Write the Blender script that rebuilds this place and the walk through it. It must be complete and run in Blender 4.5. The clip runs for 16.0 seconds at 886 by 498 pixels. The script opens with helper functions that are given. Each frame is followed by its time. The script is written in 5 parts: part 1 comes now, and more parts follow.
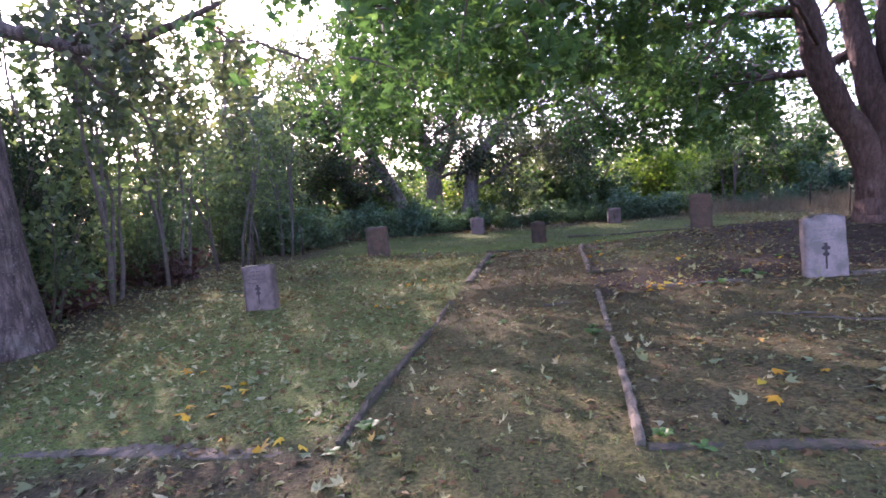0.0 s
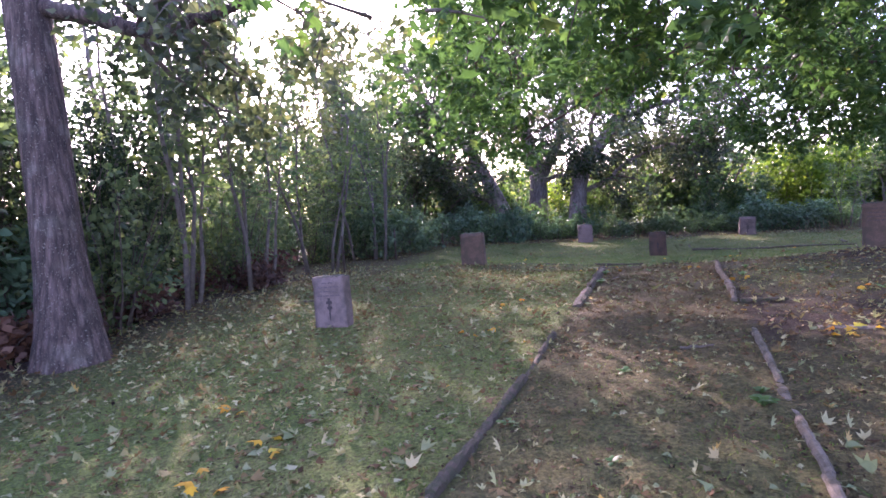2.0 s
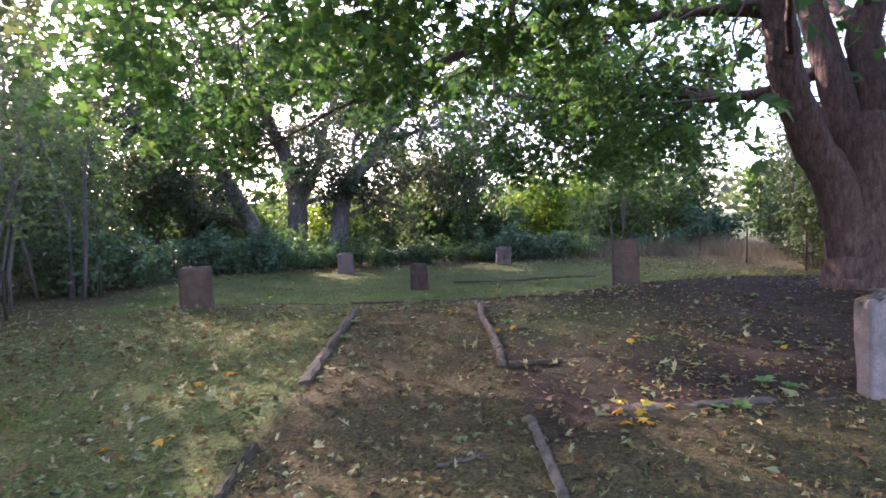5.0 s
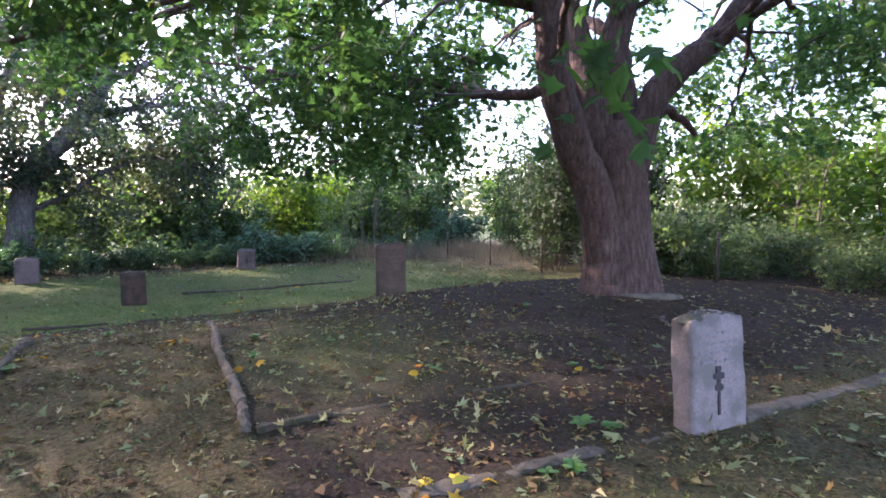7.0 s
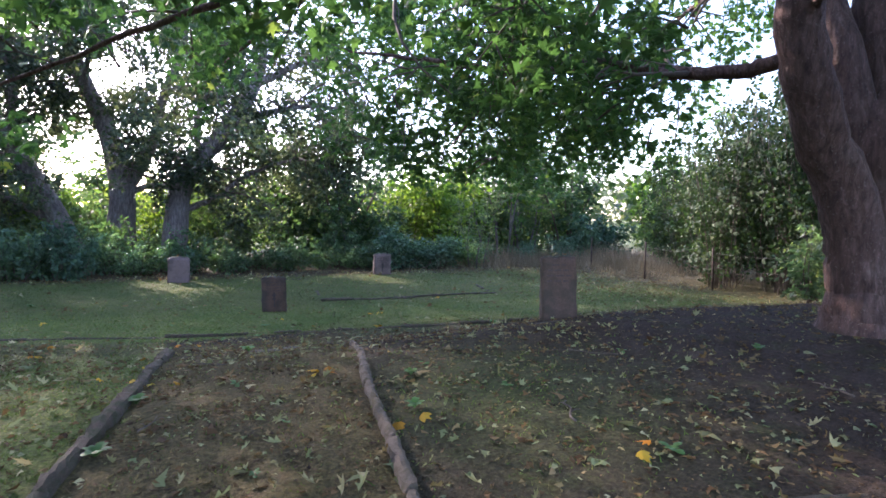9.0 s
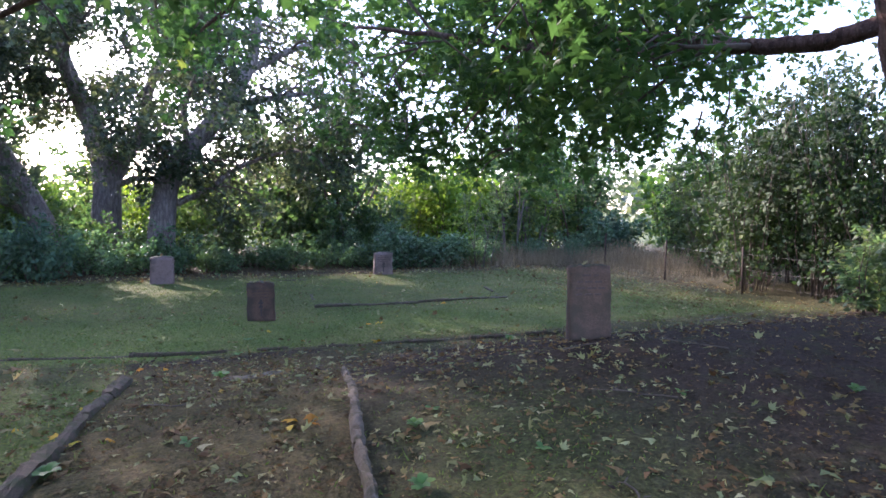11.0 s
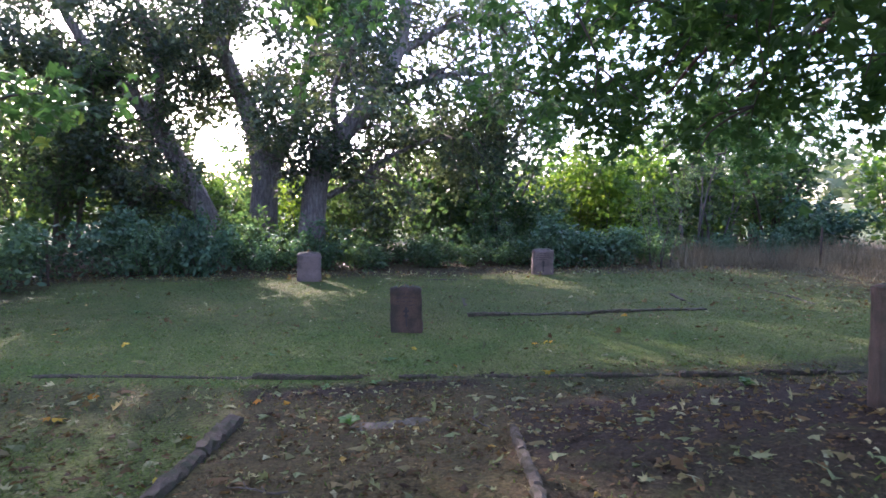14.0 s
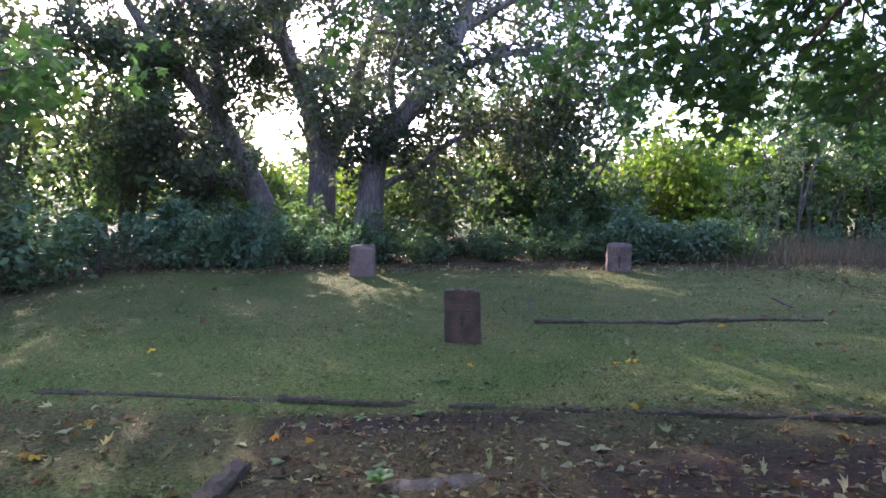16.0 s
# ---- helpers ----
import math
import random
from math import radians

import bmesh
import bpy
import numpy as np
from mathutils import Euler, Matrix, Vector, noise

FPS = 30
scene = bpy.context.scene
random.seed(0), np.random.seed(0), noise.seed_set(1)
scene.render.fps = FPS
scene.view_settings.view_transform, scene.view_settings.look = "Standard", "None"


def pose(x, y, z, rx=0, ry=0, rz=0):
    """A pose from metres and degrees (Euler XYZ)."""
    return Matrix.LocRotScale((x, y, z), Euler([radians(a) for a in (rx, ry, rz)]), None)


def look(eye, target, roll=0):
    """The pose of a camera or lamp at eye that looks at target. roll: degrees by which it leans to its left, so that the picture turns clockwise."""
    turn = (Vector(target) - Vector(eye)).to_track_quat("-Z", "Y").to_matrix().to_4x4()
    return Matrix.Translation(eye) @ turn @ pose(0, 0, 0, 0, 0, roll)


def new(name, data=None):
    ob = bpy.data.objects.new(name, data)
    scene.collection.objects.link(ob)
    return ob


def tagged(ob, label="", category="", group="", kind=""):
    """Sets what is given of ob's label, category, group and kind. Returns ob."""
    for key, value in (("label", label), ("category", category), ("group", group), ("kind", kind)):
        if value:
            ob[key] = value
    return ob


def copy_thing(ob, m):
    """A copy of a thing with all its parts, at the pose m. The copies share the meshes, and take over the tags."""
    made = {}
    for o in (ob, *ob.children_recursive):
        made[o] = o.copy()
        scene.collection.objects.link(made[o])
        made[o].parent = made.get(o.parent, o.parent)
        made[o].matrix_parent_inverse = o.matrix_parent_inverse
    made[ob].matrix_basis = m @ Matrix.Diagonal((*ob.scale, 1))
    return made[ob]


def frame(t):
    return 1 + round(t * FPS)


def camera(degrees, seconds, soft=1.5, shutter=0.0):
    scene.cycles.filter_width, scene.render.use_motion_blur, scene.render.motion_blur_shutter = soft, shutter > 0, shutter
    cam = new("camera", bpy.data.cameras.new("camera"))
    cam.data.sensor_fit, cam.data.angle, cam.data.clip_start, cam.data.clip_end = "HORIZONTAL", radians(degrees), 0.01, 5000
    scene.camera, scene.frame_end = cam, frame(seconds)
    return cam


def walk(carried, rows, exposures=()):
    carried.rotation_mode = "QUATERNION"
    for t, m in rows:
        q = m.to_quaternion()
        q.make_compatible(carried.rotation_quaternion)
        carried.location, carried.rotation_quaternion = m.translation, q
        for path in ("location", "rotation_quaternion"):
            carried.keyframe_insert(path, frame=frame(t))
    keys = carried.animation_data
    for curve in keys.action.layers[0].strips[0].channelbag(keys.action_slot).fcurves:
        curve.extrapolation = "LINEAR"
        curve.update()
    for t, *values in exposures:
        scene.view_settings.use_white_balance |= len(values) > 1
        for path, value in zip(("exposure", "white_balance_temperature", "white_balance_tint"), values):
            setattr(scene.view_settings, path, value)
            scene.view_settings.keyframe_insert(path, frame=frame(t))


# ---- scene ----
cam = camera(74.8, 16.0, soft=1.6, shutter=0.12)
PATH = [
    (0, (0.051, -0.041, 1.525), (0.026, 1.951, 1.345), -4.2),
    (0.5, (0.001, 0.258, 1.476), (-0.266, 2.233, 1.306), -4.3),
    (1, (-0.097, 0.615, 1.528), (-0.459, 2.574, 1.36), -4.1),
    (1.5, (-0.01, 1.004, 1.509), (-0.389, 2.961, 1.344), -3.7),
    (2, (0.038, 1.305, 1.524), (-0.335, 3.265, 1.378), -3.2),
    (2.5, (0.055, 1.644, 1.548), (-0.193, 3.625, 1.42), -2.7),
    (3, (0.206, 1.946, 1.543), (0.195, 3.943, 1.432), -2.2),
    (3.2, (0.271, 2.012, 1.558), (0.312, 4.009, 1.455), -2.2),
    (5.3, (0.52, 3.471, 1.602), (1.114, 5.378, 1.501), -1.3),
    (5.5, (0.551, 3.6, 1.602), (1.41, 5.402, 1.494), -0.6),
    (6, (0.637, 3.864, 1.624), (1.867, 5.436, 1.502), -0.2),
    (6.5, (0.827, 4.189, 1.619), (2.106, 5.722, 1.499), -0.1),
    (7, (0.898, 4.602, 1.602), (2.081, 6.21, 1.485), -0.2),
    (7.5, (0.924, 4.958, 1.643), (1.912, 6.693, 1.525), -0.0),
    (8, (1.012, 5.288, 1.634), (1.848, 7.101, 1.511), -0.2),
    (8.5, (1.056, 5.599, 1.632), (1.872, 7.421, 1.513), 0.0),
    (9, (1.082, 5.966, 1.636), (1.908, 7.784, 1.53), 0.7),
    (9.2, (1.12, 6.123, 1.587), (1.973, 7.93, 1.489), 1.0),
    (11.3, (1.473, 6.984, 1.73), (2.281, 8.809, 1.595), 0.7),
    (11.5, (1.487, 7.008, 1.722), (2.285, 8.837, 1.592), 0.6),
    (12, (1.52, 7.205, 1.658), (2.257, 9.059, 1.523), 0.9),
    (12.5, (1.551, 7.548, 1.701), (2.22, 9.427, 1.56), 0.9),
    (13, (1.672, 7.89, 1.711), (2.249, 9.799, 1.557), 0.6),
    (13.5, (1.694, 8.25, 1.678), (2.208, 10.177, 1.525), 0.4),
    (14, (1.723, 8.611, 1.691), (2.058, 10.576, 1.528), 0.2),
    (14.5, (1.791, 8.923, 1.694), (1.938, 10.911, 1.531), -0.3),
    (15, (1.843, 9.193, 1.668), (1.95, 11.183, 1.495), 0.0),
    (15.5, (1.884, 9.475, 1.679), (1.987, 11.464, 1.498), 0.1),
    (16, (1.914, 9.564, 1.717), (2.025, 11.551, 1.511), 0.1),
]
walk(cam, [(t, look(eye, target, roll)) for t, eye, target, roll in PATH], exposures=[(0.0, 2.76, 6050, 51), (1.0, 3.0, 5950, 58), (3.0, 2.9, 5950, 54), (5.5, 2.8, 6350, 40), (6.5, 2.9, 6150, 37), (9.0, 2.74, 5850, 32), (11.5, 2.84, 5800, 37), (13.0, 2.8, 5800, 38), (16.0, 2.86, 5950, 42)])

# ---- light ----
SUN_AZ, SUN_EL = 24.0, 24.0          # degrees to the left of +y, and above the horizon
world = bpy.data.worlds.new("world")
scene.world = world
world.use_nodes = True
wn = world.node_tree
sky = wn.nodes.new("ShaderNodeTexSky")
sky.sky_type = "NISHITA"
sky.sun_disc = False
sky.sun_elevation = radians(SUN_EL)
sky.sun_rotation = radians(-SUN_AZ)
sky.air_density, sky.dust_density = 1.0, 1.2
wn.nodes["Background"].inputs["Strength"].default_value = 0.15
wn.links.new(sky.outputs[0], wn.nodes["Background"].inputs["Color"])
sun_way = Vector((-math.sin(radians(SUN_AZ)) * math.cos(radians(SUN_EL)), math.cos(radians(SUN_AZ)) * math.cos(radians(SUN_EL)), math.sin(radians(SUN_EL))))
sun = new("sun", bpy.data.lights.new("sun", "SUN"))
sun.data.energy, sun.data.angle, sun.data.color = 2.1, radians(0.6), (1.0, 0.88, 0.7)
sun.matrix_world = look(sun_way * 60, (0, 0, 0))

# ---- materials ----
def material(name):
    m = bpy.data.materials.new(name)
    m.use_nodes = True
    return m, m.node_tree.nodes, m.node_tree.links, m.node_tree.nodes["Principled BSDF"]


def node(nodes, kind, **values):
    n = nodes.new(kind)
    for key, value in values.items():
        n.inputs[key.replace("_", " ")].default_value = value
    return n


def ramp(nodes, stops):
    r = nodes.new("ShaderNodeValToRGB")
    els = r.color_ramp.elements
    while len(els) < len(stops):
        els.new(0.5)
    for el, (at, colour) in zip(els, stops):
        el.position, el.color = at, (*colour, 1)
    return r


def mixed(nodes, links, fac, a, b, kind="MIX"):
    m = nodes.new("ShaderNodeMix")
    m.data_type, m.blend_type = "RGBA", kind
    for slot, value in ((0, fac), (6, a), (7, b)):
        if isinstance(value, (int, float)):
            m.inputs[slot].default_value = value
        elif isinstance(value, tuple):
            m.inputs[slot].default_value = (*value, 1)
        else:
            links.new(value, m.inputs[slot])
    return m.outputs[2]


def leaf_material(name, stops, through_colour, share=0.45, rough=0.5, gloss=0.35):
    """A leaf: a coloured gloss and the light that comes through it; the shade of green differs leaf by leaf."""
    m, n, l, p = material(name)
    at = n.new("ShaderNodeAttribute")
    at.attribute_name = "tone"
    r = ramp(n, stops)
    l.new(at.outputs["Fac"], r.inputs[0])
    noise_t = node(n, "ShaderNodeTexNoise", Scale=0.45, Detail=2.0)
    geo = n.new("ShaderNodeNewGeometry")
    l.new(geo.outputs["Position"], noise_t.inputs["Vector"])
    big = ramp(n, [(0.3, (0.6, 0.62, 0.62)), (0.7, (1.25, 1.22, 1.1))])
    l.new(noise_t.outputs["Fac"], big.inputs[0])
    colour = mixed(n, l, 1.0, r.outputs[0], big.outputs[0], "MULTIPLY")
    info = n.new("ShaderNodeObjectInfo")
    plant = ramp(n, [(0.0, (0.78, 0.86, 0.92)), (0.5, (1.0, 1.0, 1.0)), (1.0, (1.28, 1.16, 0.95))])
    l.new(info.outputs["Random"], plant.inputs[0])
    colour = mixed(n, l, 1.0, colour, plant.outputs[0], "MULTIPLY")
    l.new(colour, p.inputs["Base Color"])
    p.inputs["Roughness"].default_value = rough
    p.inputs["Specular IOR Level"].default_value = gloss
    tr = n.new("ShaderNodeBsdfTranslucent")
    l.new(mixed(n, l, 1.0, colour, through_colour, "MULTIPLY"), tr.inputs["Color"])
    mix = n.new("ShaderNodeMixShader")
    mix.inputs[0].default_value = share
    l.new(p.outputs[0], mix.inputs[1])
    l.new(tr.outputs[0], mix.inputs[2])
    l.new(mix.outputs[0], n["Material Output"].inputs["Surface"])
    return m


def bark_material(name, dark, light, patch, patch_share=0.5, stretch=0.25, deep=0.75):
    m, n, l, p = material(name)
    tc = n.new("ShaderNodeTexCoord")
    mp = n.new("ShaderNodeMapping")
    mp.inputs["Scale"].default_value = (1, 1, stretch)
    l.new(tc.outputs["Object"], mp.inputs["Vector"])
    fine = node(n, "ShaderNodeTexNoise", Scale=30.0, Detail=7.0, Roughness=0.7, Distortion=0.6)
    l.new(mp.outputs[0], fine.inputs["Vector"])
    ridge = node(n, "ShaderNodeTexVoronoi", Scale=16.0)
    l.new(mp.outputs[0], ridge.inputs["Vector"])
    large = node(n, "ShaderNodeTexNoise", Scale=2.3, Detail=5.0)
    l.new(tc.outputs["Object"], large.inputs["Vector"])
    base = ramp(n, [(0.3, dark), (0.75, light)])
    l.new(fine.outputs["Fac"], base.inputs[0])
    where = ramp(n, [(patch_share, (0, 0, 0)), (patch_share + 0.16, (1, 1, 1))])
    l.new(large.outputs["Fac"], where.inputs[0])
    spots = mixed(n, l, 1.0, where.outputs[0], fine.outputs["Fac"], "MULTIPLY")
    speck = node(n, "ShaderNodeTexNoise", Scale=48.0, Detail=3.0, Roughness=0.6)
    l.new(tc.outputs["Object"], speck.inputs["Vector"])
    dots = ramp(n, [(0.6, (0, 0, 0)), (0.68, (0.6, 0.6, 0.6))])
    l.new(speck.outputs["Fac"], dots.inputs[0])
    crack = ramp(n, [(0.3, (1.08, 1.08, 1.08)), (0.62, (deep, deep * 0.95, deep * 0.93))])
    l.new(ridge.outputs["Distance"], crack.inputs[0])
    plates = mixed(n, l, 1.0, mixed(n, l, spots, base.outputs[0], patch), crack.outputs[0], "MULTIPLY")
    l.new(mixed(n, l, dots.outputs[0], plates, patch), p.inputs["Base Color"])
    p.inputs["Roughness"].default_value = 0.9
    high = mixed(n, l, 0.5, fine.outputs["Fac"], ridge.outputs["Distance"], "MIX")
    bump = node(n, "ShaderNodeBump", Strength=1.0, Distance=0.06)
    l.new(high, bump.inputs["Height"])
    l.new(bump.outputs[0], p.inputs["Normal"])
    return m


def stone_material(name, dark, light, stain, scale=1.0):
    m, n, l, p = material(name)
    tc = n.new("ShaderNodeTexCoord")
    info = n.new("ShaderNodeObjectInfo")
    mp = n.new("ShaderNodeMapping")
    l.new(tc.outputs["Object"], mp.inputs["Vector"])
    l.new(info.outputs["Random"], mp.inputs["Location"])
    grain = node(n, "ShaderNodeTexNoise", Scale=70.0 * scale, Detail=5.0, Roughness=0.7)
    cloud = node(n, "ShaderNodeTexNoise", Scale=5.0 * scale, Detail=6.0, Roughness=0.6)
    l.new(mp.outputs[0], grain.inputs["Vector"])
    l.new(mp.outputs[0], cloud.inputs["Vector"])
    base = ramp(n, [(0.3, dark), (0.7, light)])
    l.new(grain.outputs["Fac"], base.inputs[0])
    where = ramp(n, [(0.44, (0, 0, 0)), (0.6, (0.95, 0.95, 0.95))])
    l.new(cloud.outputs["Fac"], where.inputs[0])
    l.new(mixed(n, l, where.outputs[0], base.outputs[0], stain), p.inputs["Base Color"])
    p.inputs["Roughness"].default_value = 0.92
    bump = node(n, "ShaderNodeBump", Strength=0.9, Distance=0.02)
    l.new(mixed(n, l, 0.5, grain.outputs["Fac"], cloud.outputs["Fac"]), bump.inputs["Height"])
    l.new(bump.outputs[0], p.inputs["Normal"])
    return m


def plain_material(name, a, b, scale=30.0, rough=0.85, metal=0.0):
    m, n, l, p = material(name)
    tc = n.new("ShaderNodeTexCoord")
    t = node(n, "ShaderNodeTexNoise", Scale=scale, Detail=5.0, Roughness=0.65)
    l.new(tc.outputs["Object"], t.inputs["Vector"])
    r = ramp(n, [(0.3, a), (0.7, b)])
    l.new(t.outputs["Fac"], r.inputs[0])
    l.new(r.outputs[0], p.inputs["Base Color"])
    p.inputs["Roughness"].default_value, p.inputs["Metallic"].default_value = rough, metal
    bump = node(n, "ShaderNodeBump", Strength=0.5, Distance=0.005)
    l.new(t.outputs["Fac"], bump.inputs["Height"])
    l.new(bump.outputs[0], p.inputs["Normal"])
    return m


def toned_material(name, stops, share=0.25, gloss=0.2):
    return leaf_material(name, stops, (1.0, 1.0, 0.8), share, 0.75, gloss)


MAPLE = leaf_material("maple_leaf", [(0.0, (0.0347, 0.0752, 0.0355)), (0.55, (0.0612, 0.125, 0.0521)), (0.9, (0.1, 0.173, 0.0615)), (1.0, (0.184, 0.209, 0.0651))], (1.25, 1.55, 0.85), 0.5, 0.5, 0.2)
OAK = leaf_material("oak_leaf", [(0.0, (0.049, 0.0685, 0.0439)), (0.6, (0.0867, 0.116, 0.0671)), (1.0, (0.173, 0.191, 0.0976))], (1.35, 1.4, 0.85))
HEDGE = leaf_material("evergreen_leaf", [(0.0, (0.051, 0.0947, 0.057)), (0.6, (0.102, 0.174, 0.0935)), (1.0, (0.173, 0.249, 0.129))], (1.3, 1.6, 0.8), 0.42, 0.42)
DENSE = leaf_material("thicket_leaf", [(0.0, (0.0223, 0.0418, 0.0195)), (0.6, (0.0398, 0.0699, 0.0293)), (1.0, (0.0716, 0.0984, 0.0351))], (1.15, 1.45, 0.7), 0.28, 0.7)
BROWN = leaf_material("dead_bracken", [(0.0, (0.055, 0.028, 0.022)), (0.6, (0.12, 0.062, 0.045)), (1.0, (0.2, 0.12, 0.085))], (1.3, 1.1, 0.8), 0.35)
SHRUB = leaf_material("shrub_leaf", [(0.0, (0.0645, 0.104, 0.0631)), (0.6, (0.117, 0.169, 0.0912)), (1.0, (0.223, 0.262, 0.133))], (1.4, 1.6, 0.9), 0.55)
RHODO = leaf_material("glossy_evergreen_leaf", [(0.0, (0.0464, 0.0934, 0.0586)), (0.6, (0.0994, 0.179, 0.106)), (1.0, (0.173, 0.267, 0.146))], (1.1, 1.35, 0.85), 0.3, 0.48, 0.25)
BACK = leaf_material("sunlit_shrub_leaf", [(0.0, (0.0459, 0.0855, 0.0464)), (0.6, (0.0867, 0.142, 0.0671)), (1.0, (0.173, 0.214, 0.0915))], (1.4, 1.65, 0.75), 0.52)
LIME = leaf_material("sunny_leaf", [(0.0, (0.065, 0.12, 0.03)), (0.6, (0.12, 0.2, 0.045)), (1.0, (0.2, 0.26, 0.06))], (1.6, 1.75, 0.6), 0.55)
FALLEN = toned_material("fallen_leaf", [(0.0, (0.08, 0.0436, 0.0202)), (0.35, (0.19, 0.116, 0.0518)), (0.52, (0.24, 0.194, 0.09)), (0.7, (0.2, 0.242, 0.112)), (0.92, (0.43, 0.388, 0.23)), (1.0, (0.42, 0.242, 0.0216))])
DEBRIS = toned_material("ground_debris", [(0.0, (0.0133, 0.00901, 0.00525)), (0.35, (0.0464, 0.0289, 0.0158)), (0.7, (0.126, 0.0867, 0.0478)), (1.0, (0.279, 0.224, 0.134))])
CURLED = toned_material("curled_leaf", [(0.0, (0.108, 0.0554, 0.0255)), (0.3, (0.216, 0.149, 0.0635)), (0.5, (0.216, 0.234, 0.0999)), (0.7, (0.324, 0.32, 0.164)), (0.9, (0.475, 0.405, 0.227)), (1.0, (0.486, 0.266, 0.0363))], 0.25, 0.12)
YELLOW = toned_material("yellow_leaf", [(0.0, (0.4, 0.16, 0.02)), (0.5, (0.58, 0.34, 0.03)), (1.0, (0.55, 0.45, 0.06))])
WEED = leaf_material("weed_leaf", [(0.0, (0.05, 0.12, 0.04)), (1.0, (0.1, 0.2, 0.06))], (1.3, 1.6, 0.7), 0.35)
GRASS = toned_material("grass_blade", [(0.0, (0.069, 0.113, 0.0242)), (0.5, (0.124, 0.192, 0.0371)), (0.8, (0.201, 0.238, 0.0535)), (1.0, (0.322, 0.271, 0.0906))], 0.35)
THATCH = toned_material("dead_path_grass", [(0.0, (0.055, 0.0388, 0.0187)), (0.5, (0.12, 0.0854, 0.0403)), (0.85, (0.2, 0.145, 0.072)), (1.0, (0.11, 0.126, 0.036))], 0.2)
STRAW = toned_material("dry_grass", [(0.0, (0.12, 0.1, 0.06)), (0.5, (0.24, 0.19, 0.125)), (1.0, (0.42, 0.35, 0.25))], 0.3)
BARK_T = bark_material("maple_bark", (0.05, 0.027, 0.02), (0.2, 0.115, 0.09), (0.23, 0.175, 0.14), 0.58)
BARK_L = bark_material("grey_bark", (0.026, 0.017, 0.014), (0.2, 0.135, 0.11), (0.3, 0.28, 0.22), 0.54, 0.12, 0.5)
BARK_O = bark_material("oak_bark", (0.095, 0.08, 0.072), (0.26, 0.225, 0.2), (0.32, 0.32, 0.26), 0.55)
TWIG = plain_material("twig_bark", (0.05, 0.04, 0.03), (0.13, 0.1, 0.075), 14.0)
PALE_STEM = plain_material("pale_stem", (0.07, 0.058, 0.048), (0.17, 0.145, 0.12), 14.0)
SANDSTONE = stone_material("red_sandstone", (0.102, 0.06, 0.0437), (0.192, 0.12, 0.0857), (0.0832, 0.062, 0.0437))
DARKSTONE = stone_material("dark_sandstone", (0.0594, 0.033, 0.0241), (0.135, 0.08, 0.0585), (0.0518, 0.038, 0.0275))
PALESTONE = stone_material("pale_sandstone", (0.215, 0.162, 0.145), (0.35, 0.28, 0.255), (0.17, 0.145, 0.125))
PINKSTONE = stone_material("pink_sandstone", (0.135, 0.0931, 0.0828), (0.245, 0.174, 0.155), (0.11, 0.0833, 0.0699))
CARVED = plain_material("carved_dark_stone", (0.028, 0.022, 0.022), (0.07, 0.052, 0.05), 60.0)
WORN = plain_material("worn_lettering", (0.075, 0.054, 0.052), (0.15, 0.11, 0.104), 50.0)
WORN_PALE = plain_material("worn_pale_lettering", (0.13, 0.11, 0.105), (0.3, 0.26, 0.25), 50.0)
WORN_DARK = plain_material("worn_dark_lettering", (0.03, 0.02, 0.018), (0.09, 0.062, 0.058), 50.0)
WORN_BROWN = plain_material("faint_brown_lettering", (0.072, 0.048, 0.042), (0.14, 0.095, 0.083), 50.0)
MOSS = plain_material("dark_moss", (0.02, 0.022, 0.012), (0.11, 0.1, 0.06), 45.0)
KERB = stone_material("kerb_stone", (0.022, 0.0155, 0.0104), (0.14, 0.102, 0.068), (0.045, 0.0485, 0.0192), 2.2)
KERB_MID = stone_material("brown_kerb_stone", (0.07, 0.0543, 0.0384), (0.165, 0.131, 0.096), (0.06, 0.0534, 0.028), 1.5)
KERB_PALE = stone_material("pale_kerb_stone", (0.105, 0.0825, 0.0576), (0.225, 0.182, 0.132), (0.085, 0.0727, 0.044), 1.5)
RUST = plain_material("rusty_iron", (0.03, 0.022, 0.018), (0.09, 0.06, 0.045), 40.0, 0.8, 0.3)
WIRE = plain_material("old_wire", (0.12, 0.11, 0.1), (0.22, 0.2, 0.18), 60.0, 0.6, 0.6)


